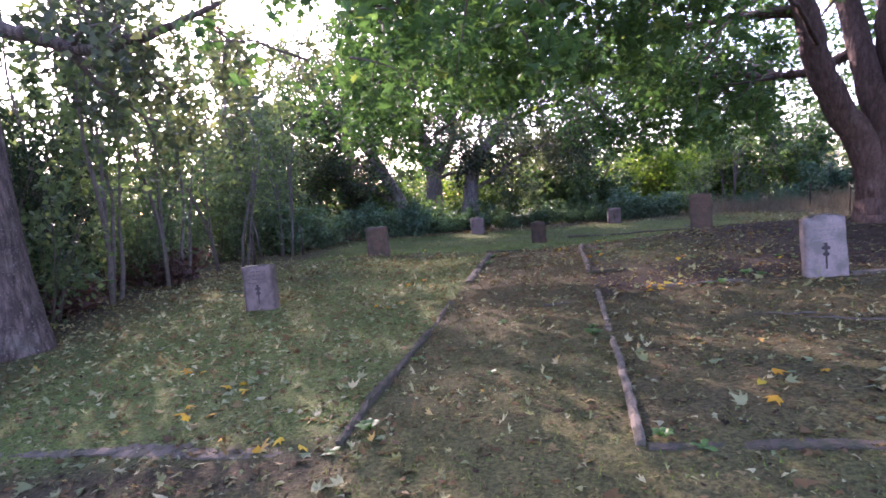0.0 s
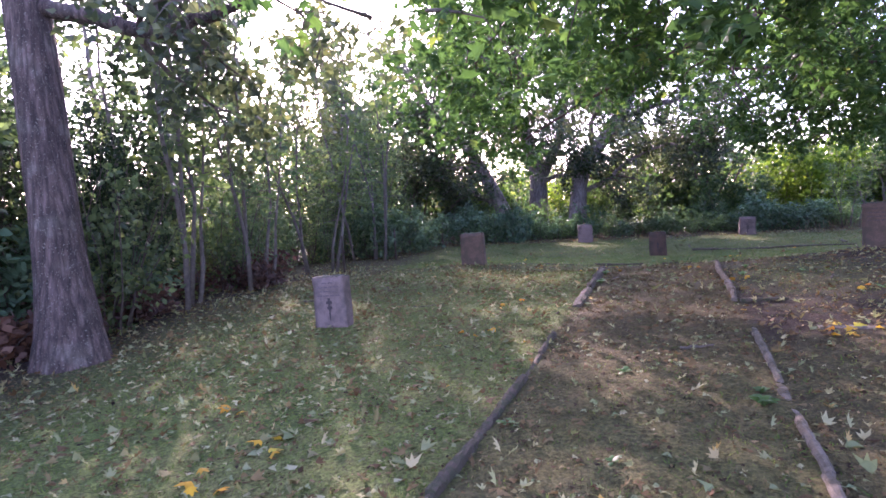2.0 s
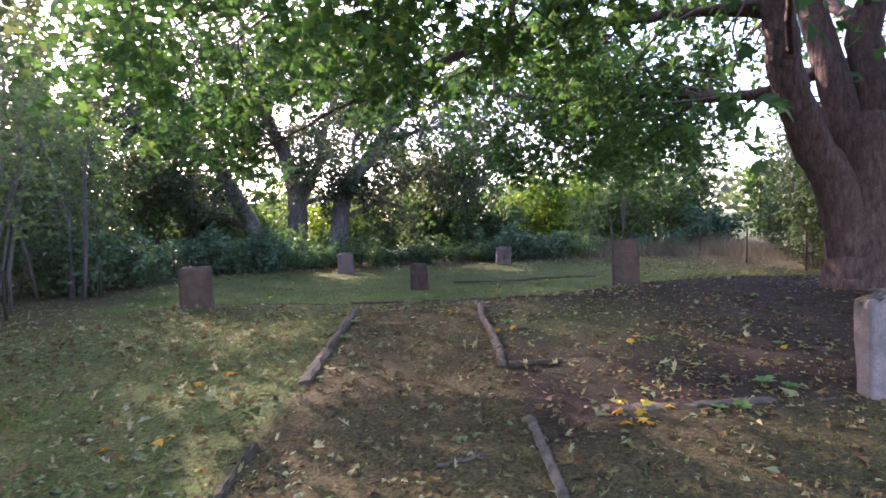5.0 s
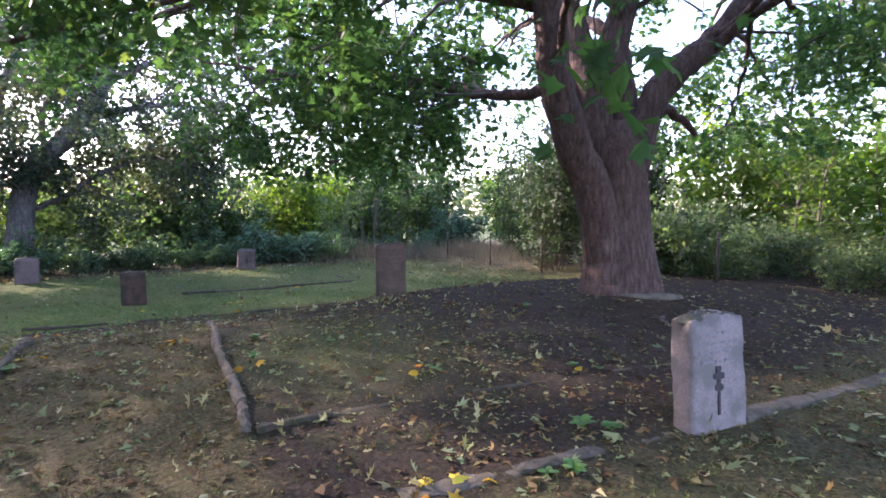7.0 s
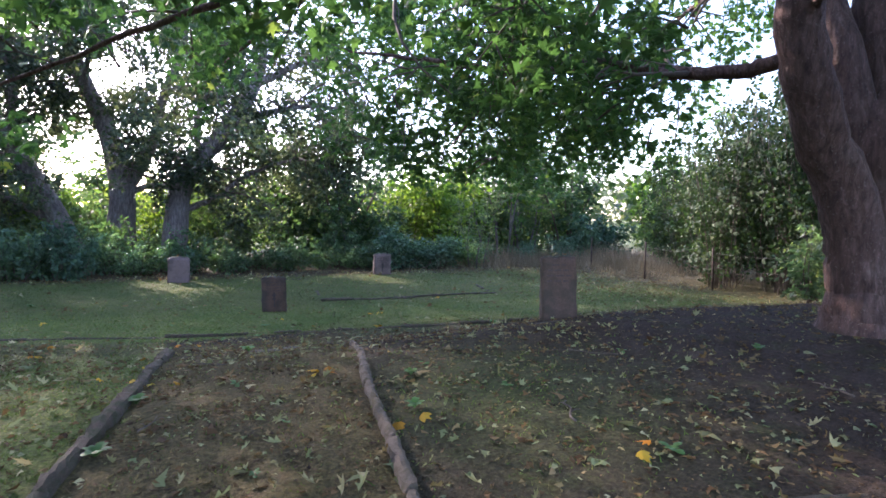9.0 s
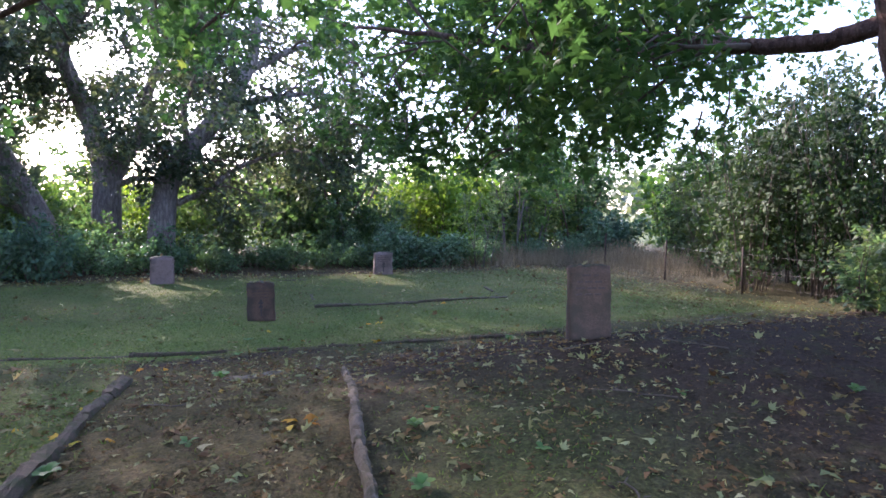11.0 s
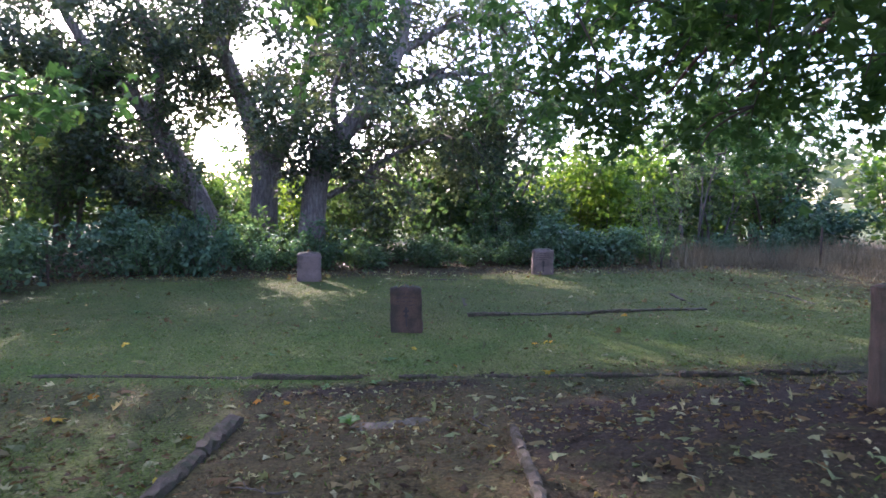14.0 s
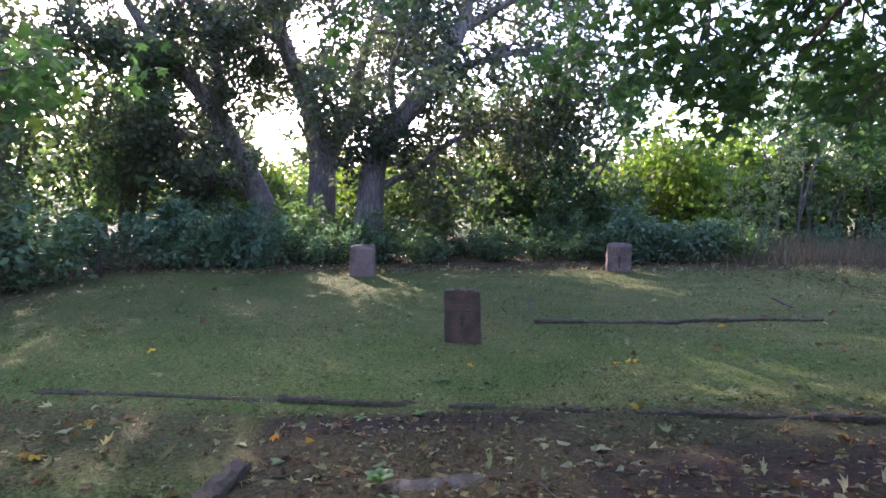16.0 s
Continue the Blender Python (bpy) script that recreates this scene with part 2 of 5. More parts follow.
def ground_material():
    m, n, l, p = material("ground_soil_and_turf")
    geo = n.new("ShaderNodeNewGeometry")
    pos = geo.outputs["Position"]

    def noise_at(scale, detail=5.0, rough=0.6):
        t = node(n, "ShaderNodeTexNoise", Scale=scale, Detail=detail, Roughness=rough)
        l.new(pos, t.inputs["Vector"])
        return t.outputs["Fac"]

    def attr(name):
        a = n.new("ShaderNodeAttribute")
        a.attribute_name = name
        return a.outputs["Fac"]

    def of(fac, stops):
        r = ramp(n, stops)
        l.new(fac, r.inputs[0])
        return r.outputs[0]

    fine, mid, broad = noise_at(95.0, 6.0, 0.7), noise_at(9.0, 7.0, 0.72), noise_at(0.9, 3.0)
    blotch = noise_at(3.6, 6.0, 0.7)
    soil = of(fine, [(0.3, (0.02, 0.013, 0.00936)), (0.7, (0.066, 0.043, 0.0296))])
    path = of(fine, [(0.3, (0.048, 0.03, 0.0164)), (0.7, (0.15, 0.095, 0.0515))])
    path = mixed(n, l, of(mid, [(0.38, (0, 0, 0)), (0.58, (0.8, 0.8, 0.8))]), path, (0.08, 0.066, 0.0234))
    turf = of(fine, [(0.3, (0.0432, 0.084, 0.0168)), (0.7, (0.132, 0.198, 0.0394))])
    turf = mixed(n, l, of(broad, [(0.4, (0, 0, 0)), (0.65, (0.7, 0.7, 0.7))]), turf, (0.175, 0.18, 0.0585))
    turf = mixed(n, l, of(mid, [(0.5, (0, 0, 0)), (0.7, (0.6, 0.6, 0.6))]), turf, (0.1, 0.085, 0.039))
    soil = mixed(n, l, of(blotch, [(0.5, (0, 0, 0)), (0.66, (0.75, 0.75, 0.75))]), soil, (0.045, 0.0465, 0.0152))
    soil = mixed(n, l, of(mid, [(0.56, (0, 0, 0)), (0.7, (0.7, 0.7, 0.7))]), soil, (0.0863, 0.06, 0.0374))
    path = mixed(n, l, of(blotch, [(0.36, (0.7, 0.7, 0.7)), (0.5, (0, 0, 0))]), path, (0.085, 0.055, 0.0359))
    colour = mixed(n, l, attr("path"), soil, path)
    colour = mixed(n, l, attr("turf"), colour, turf)
    far = of(broad, [(0.35, (0.06, 0.09, 0.03)), (0.65, (0.14, 0.165, 0.06))])
    colour = mixed(n, l, attr("field"), colour, far)
    grit = noise_at(34.0, 4.0, 0.75)
    colour = mixed(n, l, 1.0, colour, of(grit, [(0.38, (0.52, 0.5, 0.48)), (0.5, (0.9, 0.9, 0.9)), (0.62, (1.4, 1.36, 1.32))]), "MULTIPLY")
    l.new(colour, p.inputs["Base Color"])
    p.inputs["Roughness"].default_value = 0.95
    p.inputs["Specular IOR Level"].default_value = 0.2
    bump = node(n, "ShaderNodeBump", Strength=1.0, Distance=0.06)
    l.new(mixed(n, l, 0.5, grit, mid), bump.inputs["Height"])
    l.new(bump.outputs[0], p.inputs["Normal"])
    return m


GROUND = ground_material()


# ---- building helpers ----
def mesh_of(name, verts, faces, sizes, mat, tone=None, smooth=False):
    """A mesh from arrays: points, flat corner indices and the number of corners of each face."""
    me = bpy.data.meshes.new(name)
    verts, faces, sizes = np.asarray(verts, np.float32), np.asarray(faces, np.int32), np.asarray(sizes, np.int32)
    me.vertices.add(len(verts))
    me.vertices.foreach_set("co", verts.ravel())
    me.loops.add(len(faces))
    me.loops.foreach_set("vertex_index", faces)
    me.polygons.add(len(sizes))
    me.polygons.foreach_set("loop_start", np.concatenate(([0], np.cumsum(sizes)[:-1])).astype(np.int32))
    me.polygons.foreach_set("use_smooth", np.full(len(sizes), smooth))
    if tone is not None:
        me.attributes.new("tone", "FLOAT", "POINT").data.foreach_set("value", np.asarray(tone, np.float32))
    me.materials.append(mat)
    me.update(calc_edges=True)
    return me


def part(name, me, parent=None, label=""):
    ob = new(name, me)
    ob.parent = parent
    if label:
        ob["label"] = label
    return ob


def empty(name, m=None):
    ob = new(name)
    ob.empty_display_size = 0.2
    if m is not None:
        ob.matrix_basis = m
    return ob


class Tubes:
    """Round limbs swept along lines of points, gathered for one mesh."""

    def __init__(self):
        self.v, self.f, self.count = [], [], 0

    def add(self, points, radii, sides=8, lumps=0.0, seed=0):
        pts = [Vector(p) for p in points]
        rings = []
        side = Vector((1, 0.13, 0.07))
        for i, p in enumerate(pts):
            d = (pts[min(i + 1, len(pts) - 1)] - pts[max(i - 1, 0)]).normalized()
            u = (side - d * side.dot(d)).normalized()
            w = d.cross(u)
            side = u
            for k in range(sides):
                a = 2 * math.pi * k / sides
                r = radii[i]
                if lumps:
                    r *= 1 + lumps * (noise.noise(Vector((math.cos(a) * 1.7 + seed, math.sin(a) * 1.7, p.z * 0.3))) + 0.45 * noise.noise(Vector((math.cos(a) * 4 + seed, math.sin(a) * 4, p.z * 0.55))))
                q = p + (u * math.cos(a) + w * math.sin(a)) * r
                self.v.append((q.x, q.y, q.z))
        n0 = self.count
        for i in range(len(pts) - 1):
            for k in range(sides):
                k2 = (k + 1) % sides
                self.f.append((n0 + i * sides + k, n0 + i * sides + k2, n0 + (i + 1) * sides + k2, n0 + (i + 1) * sides + k))
        self.f.append(tuple(n0 + k for k in range(sides - 1, -1, -1)))
        last = n0 + (len(pts) - 1) * sides
        self.v.append(tuple(pts[-1]))
        for k in range(sides):
            self.f.append((last + k, last + (k + 1) % sides, last + sides))
        self.count = len(self.v)

    def mesh(self, name, mat):
        flat = [i for f in self.f for i in f]
        return mesh_of(name, self.v, flat, [len(f) for f in self.f], mat, smooth=True)


def smooth_line(points, radii, steps=5, wob=0.0, rng=None):
    """A rounder line through the points, with its radii."""
    out, rad = [], []
    P = [Vector(p) for p in points]
    for i in range(len(P) - 1):
        a, b, c, d = P[max(i - 1, 0)], P[i], P[i + 1], P[min(i + 2, len(P) - 1)]
        for s in range(steps):
            t = s / steps
            q = 0.5 * ((2 * b) + (c - a) * t + (2 * a - 5 * b + 4 * c - d) * t * t + (3 * b - a - 3 * c + d) * t ** 3)
            if wob and rng:
                q = q + Vector((rng.gauss(0, wob), rng.gauss(0, wob), rng.gauss(0, wob)))
            out.append(q)
            rad.append(radii[i] * (1 - t) + radii[i + 1] * t)
    out.append(P[-1])
    rad.append(radii[-1])
    return out, rad


MAPLE_SHAPE = [(0, 0), (0.22, -0.05), (0.5, 0.1), (0.3, 0.25), (0.46, 0.52), (0.17, 0.47), (0, 0.95), (-0.17, 0.47), (-0.46, 0.52), (-0.3, 0.25), (-0.5, 0.1), (-0.22, -0.05)]
LOBE_SHAPE = [(0, 0), (0.34, 0.3), (0.16, 0.62), (0.04, 1.0), (-0.2, 0.66), (-0.36, 0.26)]
LITTER_SHAPE = [(0, 0), (0.34, 0.1), (0.16, 0.42), (0.05, 1.0), (-0.14, 0.5), (-0.4, 0.2)]
CURL_SHAPE = [(0, 0), (0.1, 0.12), (0.3, 0.18), (0.12, 0.36), (0.26, 0.6), (0.08, 0.66), (0.03, 1.0), (-0.1, 0.7), (-0.28, 0.72), (-0.12, 0.42), (-0.24, 0.22), (-0.08, 0.14)]
OVAL_SHAPE = [(0, 0), (0.26, 0.35), (0.2, 0.7), (0, 1.0), (-0.2, 0.7), (-0.26, 0.35)]
MAPLE_SIMPLE = [(0, 0), (0.5, 0.08), (0.3, 0.26), (0.46, 0.56), (0.12, 0.5), (0, 0.95), (-0.14, 0.5), (-0.44, 0.54), (-0.3, 0.27), (-0.5, 0.1)]
DIAMOND = [(0, 0), (0.32, 0.45), (0, 1.0), (-0.32, 0.45)]


def leaves_mesh(name, places, sizes, shape, mat, rs, flat=0.5, curl=0.15, ways=None):
    """Many leaves in one mesh, each at its place, of its size, turned at random. flat: 1 lies level, 0 any way round."""
    n, k = len(places), len(shape)
    base = np.array([(x, y, -curl * (abs(x) * 1.5 + y * y)) for x, y in shape])
    yaw = rs.uniform(0, 2 * np.pi, n)
    if ways is not None:
        yaw = np.arctan2(ways[:, 0] * -1, ways[:, 1]) + rs.normal(0, 0.7, n)
    spread = (1 - flat) * 1.5
    rx, ry = rs.normal(0, spread + 0.12, n) - (1 - flat) * 0.5, rs.normal(0, spread * 0.8 + 0.12, n)
    cx, sx, cy, sy, cz, sz = np.cos(rx), np.sin(rx), np.cos(ry), np.sin(ry), np.cos(yaw), np.sin(yaw)
    b = base[None] * np.asarray(sizes)[:, None, None]
    x, y, z = b[..., 0], b[..., 1], b[..., 2]
    y, z = y * cx[:, None] - z * sx[:, None], y * sx[:, None] + z * cx[:, None]
    x, z = x * cy[:, None] + z * sy[:, None], -x * sy[:, None] + z * cy[:, None]
    x, y = x * cz[:, None] - y * sz[:, None], x * sz[:, None] + y * cz[:, None]
    v = np.stack((x, y, z), -1) + np.asarray(places)[:, None, :]
    tone = np.repeat(rs.beta(1.6, 1.8, n), k)
    if k == 4:
        idx = (np.arange(n)[:, None] * 4 + np.array([0, 1, 2, 0, 2, 3])).ravel()
        return mesh_of(name, v.reshape(-1, 3), idx, np.full(2 * n, 3), mat, tone)
    return mesh_of(name, v.reshape(-1, 3), np.arange(n * k), np.full(n, k), mat, tone)


def grow(limbs, rng, first, second, third, droop=0.35, reach=(0.25, 1.0), per=1.0):
    """Side branches on limbs, twigs on those, shoots on the twigs. Returns tubes' lines and the shoots' points."""
    lines, spots = [], []

    def shoot(start, way, length, radius, sag, n=4):
        pts, p, d = [start.copy()], start.copy(), way.normalized()
        for i in range(n):
            d = (d + Vector((rng.gauss(0, 0.22), rng.gauss(0, 0.22), rng.gauss(0, 0.16) - sag * (i + 1) / n))).normalized()
            p = p + d * (length / n)
            pts.append(p.copy())
        lines.append((pts, [radius * (1 - 0.8 * i / n) for i in range(n + 1)]))
        return pts

    def sideways(pts, i, up):
        d = (pts[min(i + 1, len(pts) - 1)] - pts[max(i - 1, 0)]).normalized()
        r = Vector((rng.gauss(0, 1), rng.gauss(0, 1), rng.gauss(0, 0.6) + up))
        r = (r - d * r.dot(d)).normalized()
        return (d * 0.55 + r * 0.9).normalized()

    for pts, rad in limbs:
        total = sum((pts[i + 1] - pts[i]).length for i in range(len(pts) - 1))
        for _ in range(max(1, int(total * first[0] * per))):
            f = rng.uniform(*reach)
            i = min(len(pts) - 1, int(f * len(pts)))
            a = shoot(pts[i], sideways(pts, i, 0.15), first[1] * rng.uniform(0.6, 1.3), min(rad[i] * 0.5, 0.045), droop * 0.5, 5)
            for _ in range(second[0]):
                j = rng.randint(1, 5)
                b = shoot(a[j], sideways(a, j, 0.0), second[1] * rng.uniform(0.6, 1.3), 0.014, droop, 4)
                for _ in range(third[0]):
                    q = rng.randint(1, 4)
                    c = shoot(b[q], sideways(b, q, -0.1), third[1] * rng.uniform(0.6, 1.3), 0.006, droop * 1.4, 3)
                    spots.append(c)
    return lines, spots


def along(spots, per, spread, rs):
    """Points scattered along the shoots, and the way that each shoot runs."""
    S = np.array([[tuple(p) for p in c] for c in spots])
    n, k, _ = S.shape
    t = rs.uniform(0.1, k - 1.001, (n, per))
    i = t.astype(int)
    f = (t - i)[..., None]
    rows = np.arange(n)[:, None]
    p = S[rows, i] * (1 - f) + S[rows, i + 1] * f
    w = np.repeat((S[:, -1] - S[:, 0])[:, None], per, 1)
    p = p + rs.normal(0, spread, p.shape)
    return p.reshape(-1, 3), w.reshape(-1, 3)


# ---- the lie of the land ----
KNOT_Y = [-30, -8, 0, 4, 5.5, 7, 8.2, 9.3, 11, 12.6, 14, 16.3, 20, 30, 80]
KNOT_Z = [-0.9, -0.25, -0.05, 0.14, 0.18, 0.25, 0.31, 0.36, 0.36, 0.14, 0.09, 0.10, 0.16, 0.2, -0.6]


def height(x, y):
    """The ground's height, for numbers or arrays."""
    x, y = np.asarray(x, float), np.asarray(y, float)
    z = (np.interp(y - 0.3, KNOT_Y, KNOT_Z) + np.interp(y, KNOT_Y, KNOT_Z) + np.interp(y + 0.3, KNOT_Y, KNOT_Z)) / 3
    z = z + 0.035 * np.clip(x - 1, -5, 5) * np.clip((13 - y) / 2, 0, 1) * np.clip((y + 8) / 6, 0, 1)
    z = z + 0.10 * np.exp(-((x - 7.1) ** 2 + (y - 9.4) ** 2) / 4) + 0.08 * np.exp(-((x - 5.1) ** 2 + (y - 11.5) ** 2) / 2)
    z = z + 0.15 * np.exp(-((x + 1.9) ** 2 + (y - 13.4) ** 2) / 3)
    z = z + 0.012 * np.sin(x * 2.1 + 1.3 * np.sin(y * 1.7)) * np.sin(y * 2.6 + x * 0.6)
    return z


def gz(x, y):
    return float(height(x, y))


PATH_LEFT = ([3.4, 7.0, 8.1, 9.1, 10.6, 12.7], [-0.72, 0.02, 0.27, 0.49, 0.77, 0.95])
PATH_RIGHT = ([3.0, 4.2, 6.86, 8.0, 10.0, 11.8, 12.7], [1.01, 1.27, 1.78, 1.94, 2.31, 2.72, 2.9])


def soft(v, a, b):
    return np.clip((v - a) / (b - a), 0, 1)


def kinds(x, y):
    """How much of path and how much of turf there is at a place."""
    left, right = np.interp(y, *PATH_LEFT), np.interp(y, *PATH_RIGHT)
    on = soft(x, left - 0.06, left + 0.06) * soft(right - x, -0.06, 0.06) * soft(y, 2.7, 3.2) * soft(13.4 - y, 0, 0.3)
    lawn = soft(y, 13.55, 13.75)
    plot = soft(left - x, -0.05, 0.08) * (1 - lawn) * soft(y, 3.2, 3.7) * 0.85 * soft(x, -5.6, -3.6) * (1 - 0.5 * soft(y, 12.3, 13.0))
    bed = soft(x - right, -0.05, 0.1) * (1 - lawn) * soft(y, 6.2, 6.8)
    green = 0.4 * np.exp(-((x - 3.1) ** 2 / 1.0 + (y - 9.4) ** 2 / 1.8)) + 0.35 * soft(y, 12.6, 13.3)
    fore = soft(x - right, -0.05, 0.1) * (1 - soft(y, 6.2, 6.8)) * soft(y, 2.6, 3.2)
    near = 1 - soft(y, 2.7, 3.3)
    rim = lawn * (1 - 0.32 * soft(y, 15.2, 16.4)) * (1 - 0.9 * soft(y, 20.0, 20.8)) * (1 - 0.8 * soft(-x, 2.9, 4.0)) * (1 - 0.75 * soft(x, 9.5, 12))
    turf = np.clip(rim + plot + bed * green + fore * 0.2 + near * 0.34 + on * (0.14 + 0.2 * (1 - soft(y, 4.5, 7))), 0, 1)
    path = np.clip(on + fore * 0.75 + near * 0.7 + plot * 0.6 + lawn * 0.5, 0, 1)
    return path, turf


def axis(a, b, step, reach):
    inner = np.arange(a, b + step / 2, step)
    steps, out, d = [], [], step
    while sum(steps) < reach:
        d *= 1.22
        steps.append(d)
    tail = np.cumsum(steps)
    return np.concatenate(((a - tail)[::-1], inner, b + tail))


def build_ground():
    xs, ys = axis(-8, 13, 0.13, 2500), axis(-3, 22.5, 0.13, 2500)
    X, Y = np.meshgrid(xs, ys)
    Z = height(X, Y)
    rs = np.random.RandomState(5)
    inside = (X > -8) & (X < 13) & (Y > -3) & (Y < 22.5)
    path, turf = kinds(X, Y)
    Z = Z + inside * rs.normal(0, 0.006, Z.shape) * (1.4 - turf)
    n, m = X.shape
    idx = np.arange(n * m).reshape(n, m)
    quads = np.stack((idx[:-1, :-1], idx[:-1, 1:], idx[1:, 1:], idx[1:, :-1]), -1).reshape(-1, 4)
    me = mesh_of("ground", np.stack((X, Y, Z), -1).reshape(-1, 3), quads.ravel(), np.full(len(quads), 4), GROUND, smooth=True)
    field = np.clip(np.maximum(np.maximum(Y - 27, -X - 13), X - 19) / 6, 0, 1)
    for name, values in (("path", path), ("turf", turf), ("field", field)):
        me.attributes.new(name, "FLOAT", "POINT").data.foreach_set("value", values.astype(np.float32).ravel())
    tagged(new("ground", me), "uneven ground of dark soil, worn path and mown turf", "ground", kind="structure")


build_ground()


# ---- gravestones ----
def gravestone(x, y, w, h, d, turn, lean, side_lean, mat, carve, label, seed, sink=0.06, arch=0.025, mossy=True, words=None):
    """An upright slab with a worn, slightly arched top, worn lettering and a carved cross on a stem."""
    stone = empty("gravestone", pose(x, y, gz(x, y) - sink, lean, side_lean, turn))
    tagged(stone, label, "gravestone", "gravestones in the old graveyard")
    bm = bmesh.new()
    bmesh.ops.create_cube(bm, size=1.0)
    bmesh.ops.bevel(bm, geom=bm.edges[:], offset=0.02, segments=2, affect="EDGES")
    bmesh.ops.subdivide_edges(bm, edges=[e for e in bm.edges if e.calc_length() > 0.4], cuts=9, use_grid_fill=True)
    for v in bm.verts:
        u = v.co.x * 2
        top = max(0.0, v.co.z + 0.5)
        v.co.x *= w * (1 - 0.03 * top)
        v.co.y *= d
        v.co.z = (v.co.z + 0.5) * (h + sink) + top ** 8 * (arch * (1 - u * u))
        q = Vector((v.co.x * 9 + seed, v.co.y * 9, v.co.z * 9))
        v.co += Vector((noise.noise(q), noise.noise(q + Vector((7, 3, 1))), noise.noise(q + Vector((2, 9, 5))))) * 0.013
        v.co += Vector((noise.noise(q * 3), 0, noise.noise(q * 3 + Vector((4, 4, 4))))) * 0.004
        if top > 0.93:
            v.co.z -= max(0.0, noise.noise(Vector((v.co.x * 14 + seed * 3, v.co.y * 14, 0)))) * 0.055
    me = bpy.data.meshes.new("slab")
    bm.to_mesh(me)
    bm.free()
    me.materials.append(mat)
    me.polygons.foreach_set("use_smooth", np.ones(len(me.polygons), bool))
    part("slab", me, stone)
    if mossy:
        rows, cols = 7, 16
        verts = []
        for j in range(rows):
            for i in range(cols):
                a, b = i / (cols - 1) - 0.5, j / (rows - 1) - 0.5
                edge = min(0.5 - abs(a), 0.5 - abs(b)) * 8
                q = Vector((a * 7 + seed, b * 5, seed * 0.3))
                lift = (0.02 * noise.noise(q * 1.5) + 0.016 * noise.noise(q * 4) + 0.006) * min(1.0, edge) - 0.012 * (1 - min(1.0, edge))
                verts.append((a * w * 0.99, b * d * 0.99, h + sink + arch * (1 - 4 * a * a) * 0.9 + lift))
        faces = [k for j in range(rows - 1) for i in range(cols - 1) for k in (j * cols + i, j * cols + i + 1, (j + 1) * cols + i + 1, (j + 1) * cols + i)]
        part("moss_cap", mesh_of("moss_cap", verts, faces, [4] * ((rows - 1) * (cols - 1)), MOSS, smooth=True), stone, "dark crumbling moss on the top")
    front = -d / 2 - 0.006
    rng = random.Random(seed)

    def plate(name, outline, mat2, z0, label2=""):
        verts = [(a, front, z0 + b) for a, b in outline] + [(a, front + 0.02, z0 + b) for a, b in outline]
        k = len(outline)
        faces, sizes = list(range(k)), [k]
        for i in range(k):
            faces += [i, i + k, (i + 1) % k + k, (i + 1) % k]
            sizes.append(4)
        part(name, mesh_of(name, verts, faces, sizes, mat2), stone, label2)

    s = h / 0.62
    for row in range(4 if words else 0):
        half = w * (0.3 + 0.06 * rng.random()) * (0.6 if row == 0 else 1)
        zz = sink + h * (0.86 - 0.085 * row)
        at = -half
        while at < half - 0.02:
            width = rng.uniform(0.045, 0.09) * s
            end = min(at + width, half)
            plate("inscription_word", [(at, 0), (end, 0.002), (end, 0.017 * s), (at, 0.016 * s)], words, zz)
            at = end + 0.02 * s
    if carve:
        z0 = sink + h * 0.13
        a = 0.028 * s
        stem = [(-0.007, 0), (0.007, 0), (0.008, 0.13 * s), (a, 0.145 * s), (a, 0.165 * s), (0.01, 0.18 * s), (0.012, 0.2 * s), (1.25 * a, 0.205 * s), (1.25 * a, 0.235 * s), (0.012, 0.24 * s),
                (0.016, 0.275 * s), (-0.016, 0.275 * s), (-0.012, 0.24 * s), (-1.25 * a, 0.235 * s), (-1.25 * a, 0.205 * s), (-0.012, 0.2 * s), (-0.01, 0.18 * s), (-a, 0.165 * s), (-a, 0.145 * s), (-0.008, 0.13 * s)]
        plate("carved_cross", [(a2 * 1.15, b2) for a2, b2 in stem], CARVED, z0, "dark carved cross on a stem")
    return stone


gravestone(-2.58, 7.84, 0.43, 0.60, 0.17, -9, -2, -2.5, PINKSTONE, True, "low pinkish sandstone gravestone with a carved dark cross in grass", 3, arch=0.0, words=WORN)
gravestone(4.205, 6.4, 0.42, 0.65, 0.15, -15, -2, -1.5, PALESTONE, True, "pale weathered gravestone with worn lettering beside a low kerb", 8, arch=0.03, words=WORN_PALE)
gravestone(5.05, 11.46, 0.405, 0.72, 0.15, -24, -3, -1, SANDSTONE, False, "tall dark brown gravestone with a mossy top on bare soil", 12, arch=0.004, words=WORN_BROWN)
gravestone(2.47, 15.6, 0.385, 0.54, 0.15, -9, -4, -1.5, DARKSTONE, True, "small dark red gravestone with leaves on its top on the lawn", 17, words=WORN_DARK)
gravestone(1.05, 19.95, 0.45, 0.53, 0.15, -3, 0, 0, PINKSTONE, False, "pinkish weathered gravestone at the edge of the hedge", 21)
gravestone(5.85, 20.3, 0.45, 0.52, 0.15, -5, 0, 1, PINKSTONE, True, "grey-red gravestone with a faint cross near the hedge", 27, words=WORN_DARK)
gravestone(-1.6, 13.35, 0.5, 0.66, 0.16, -6, -2, -2, SANDSTONE, False, "reddish sandstone gravestone with a pale top edge on the grass", 33, arch=0.0)


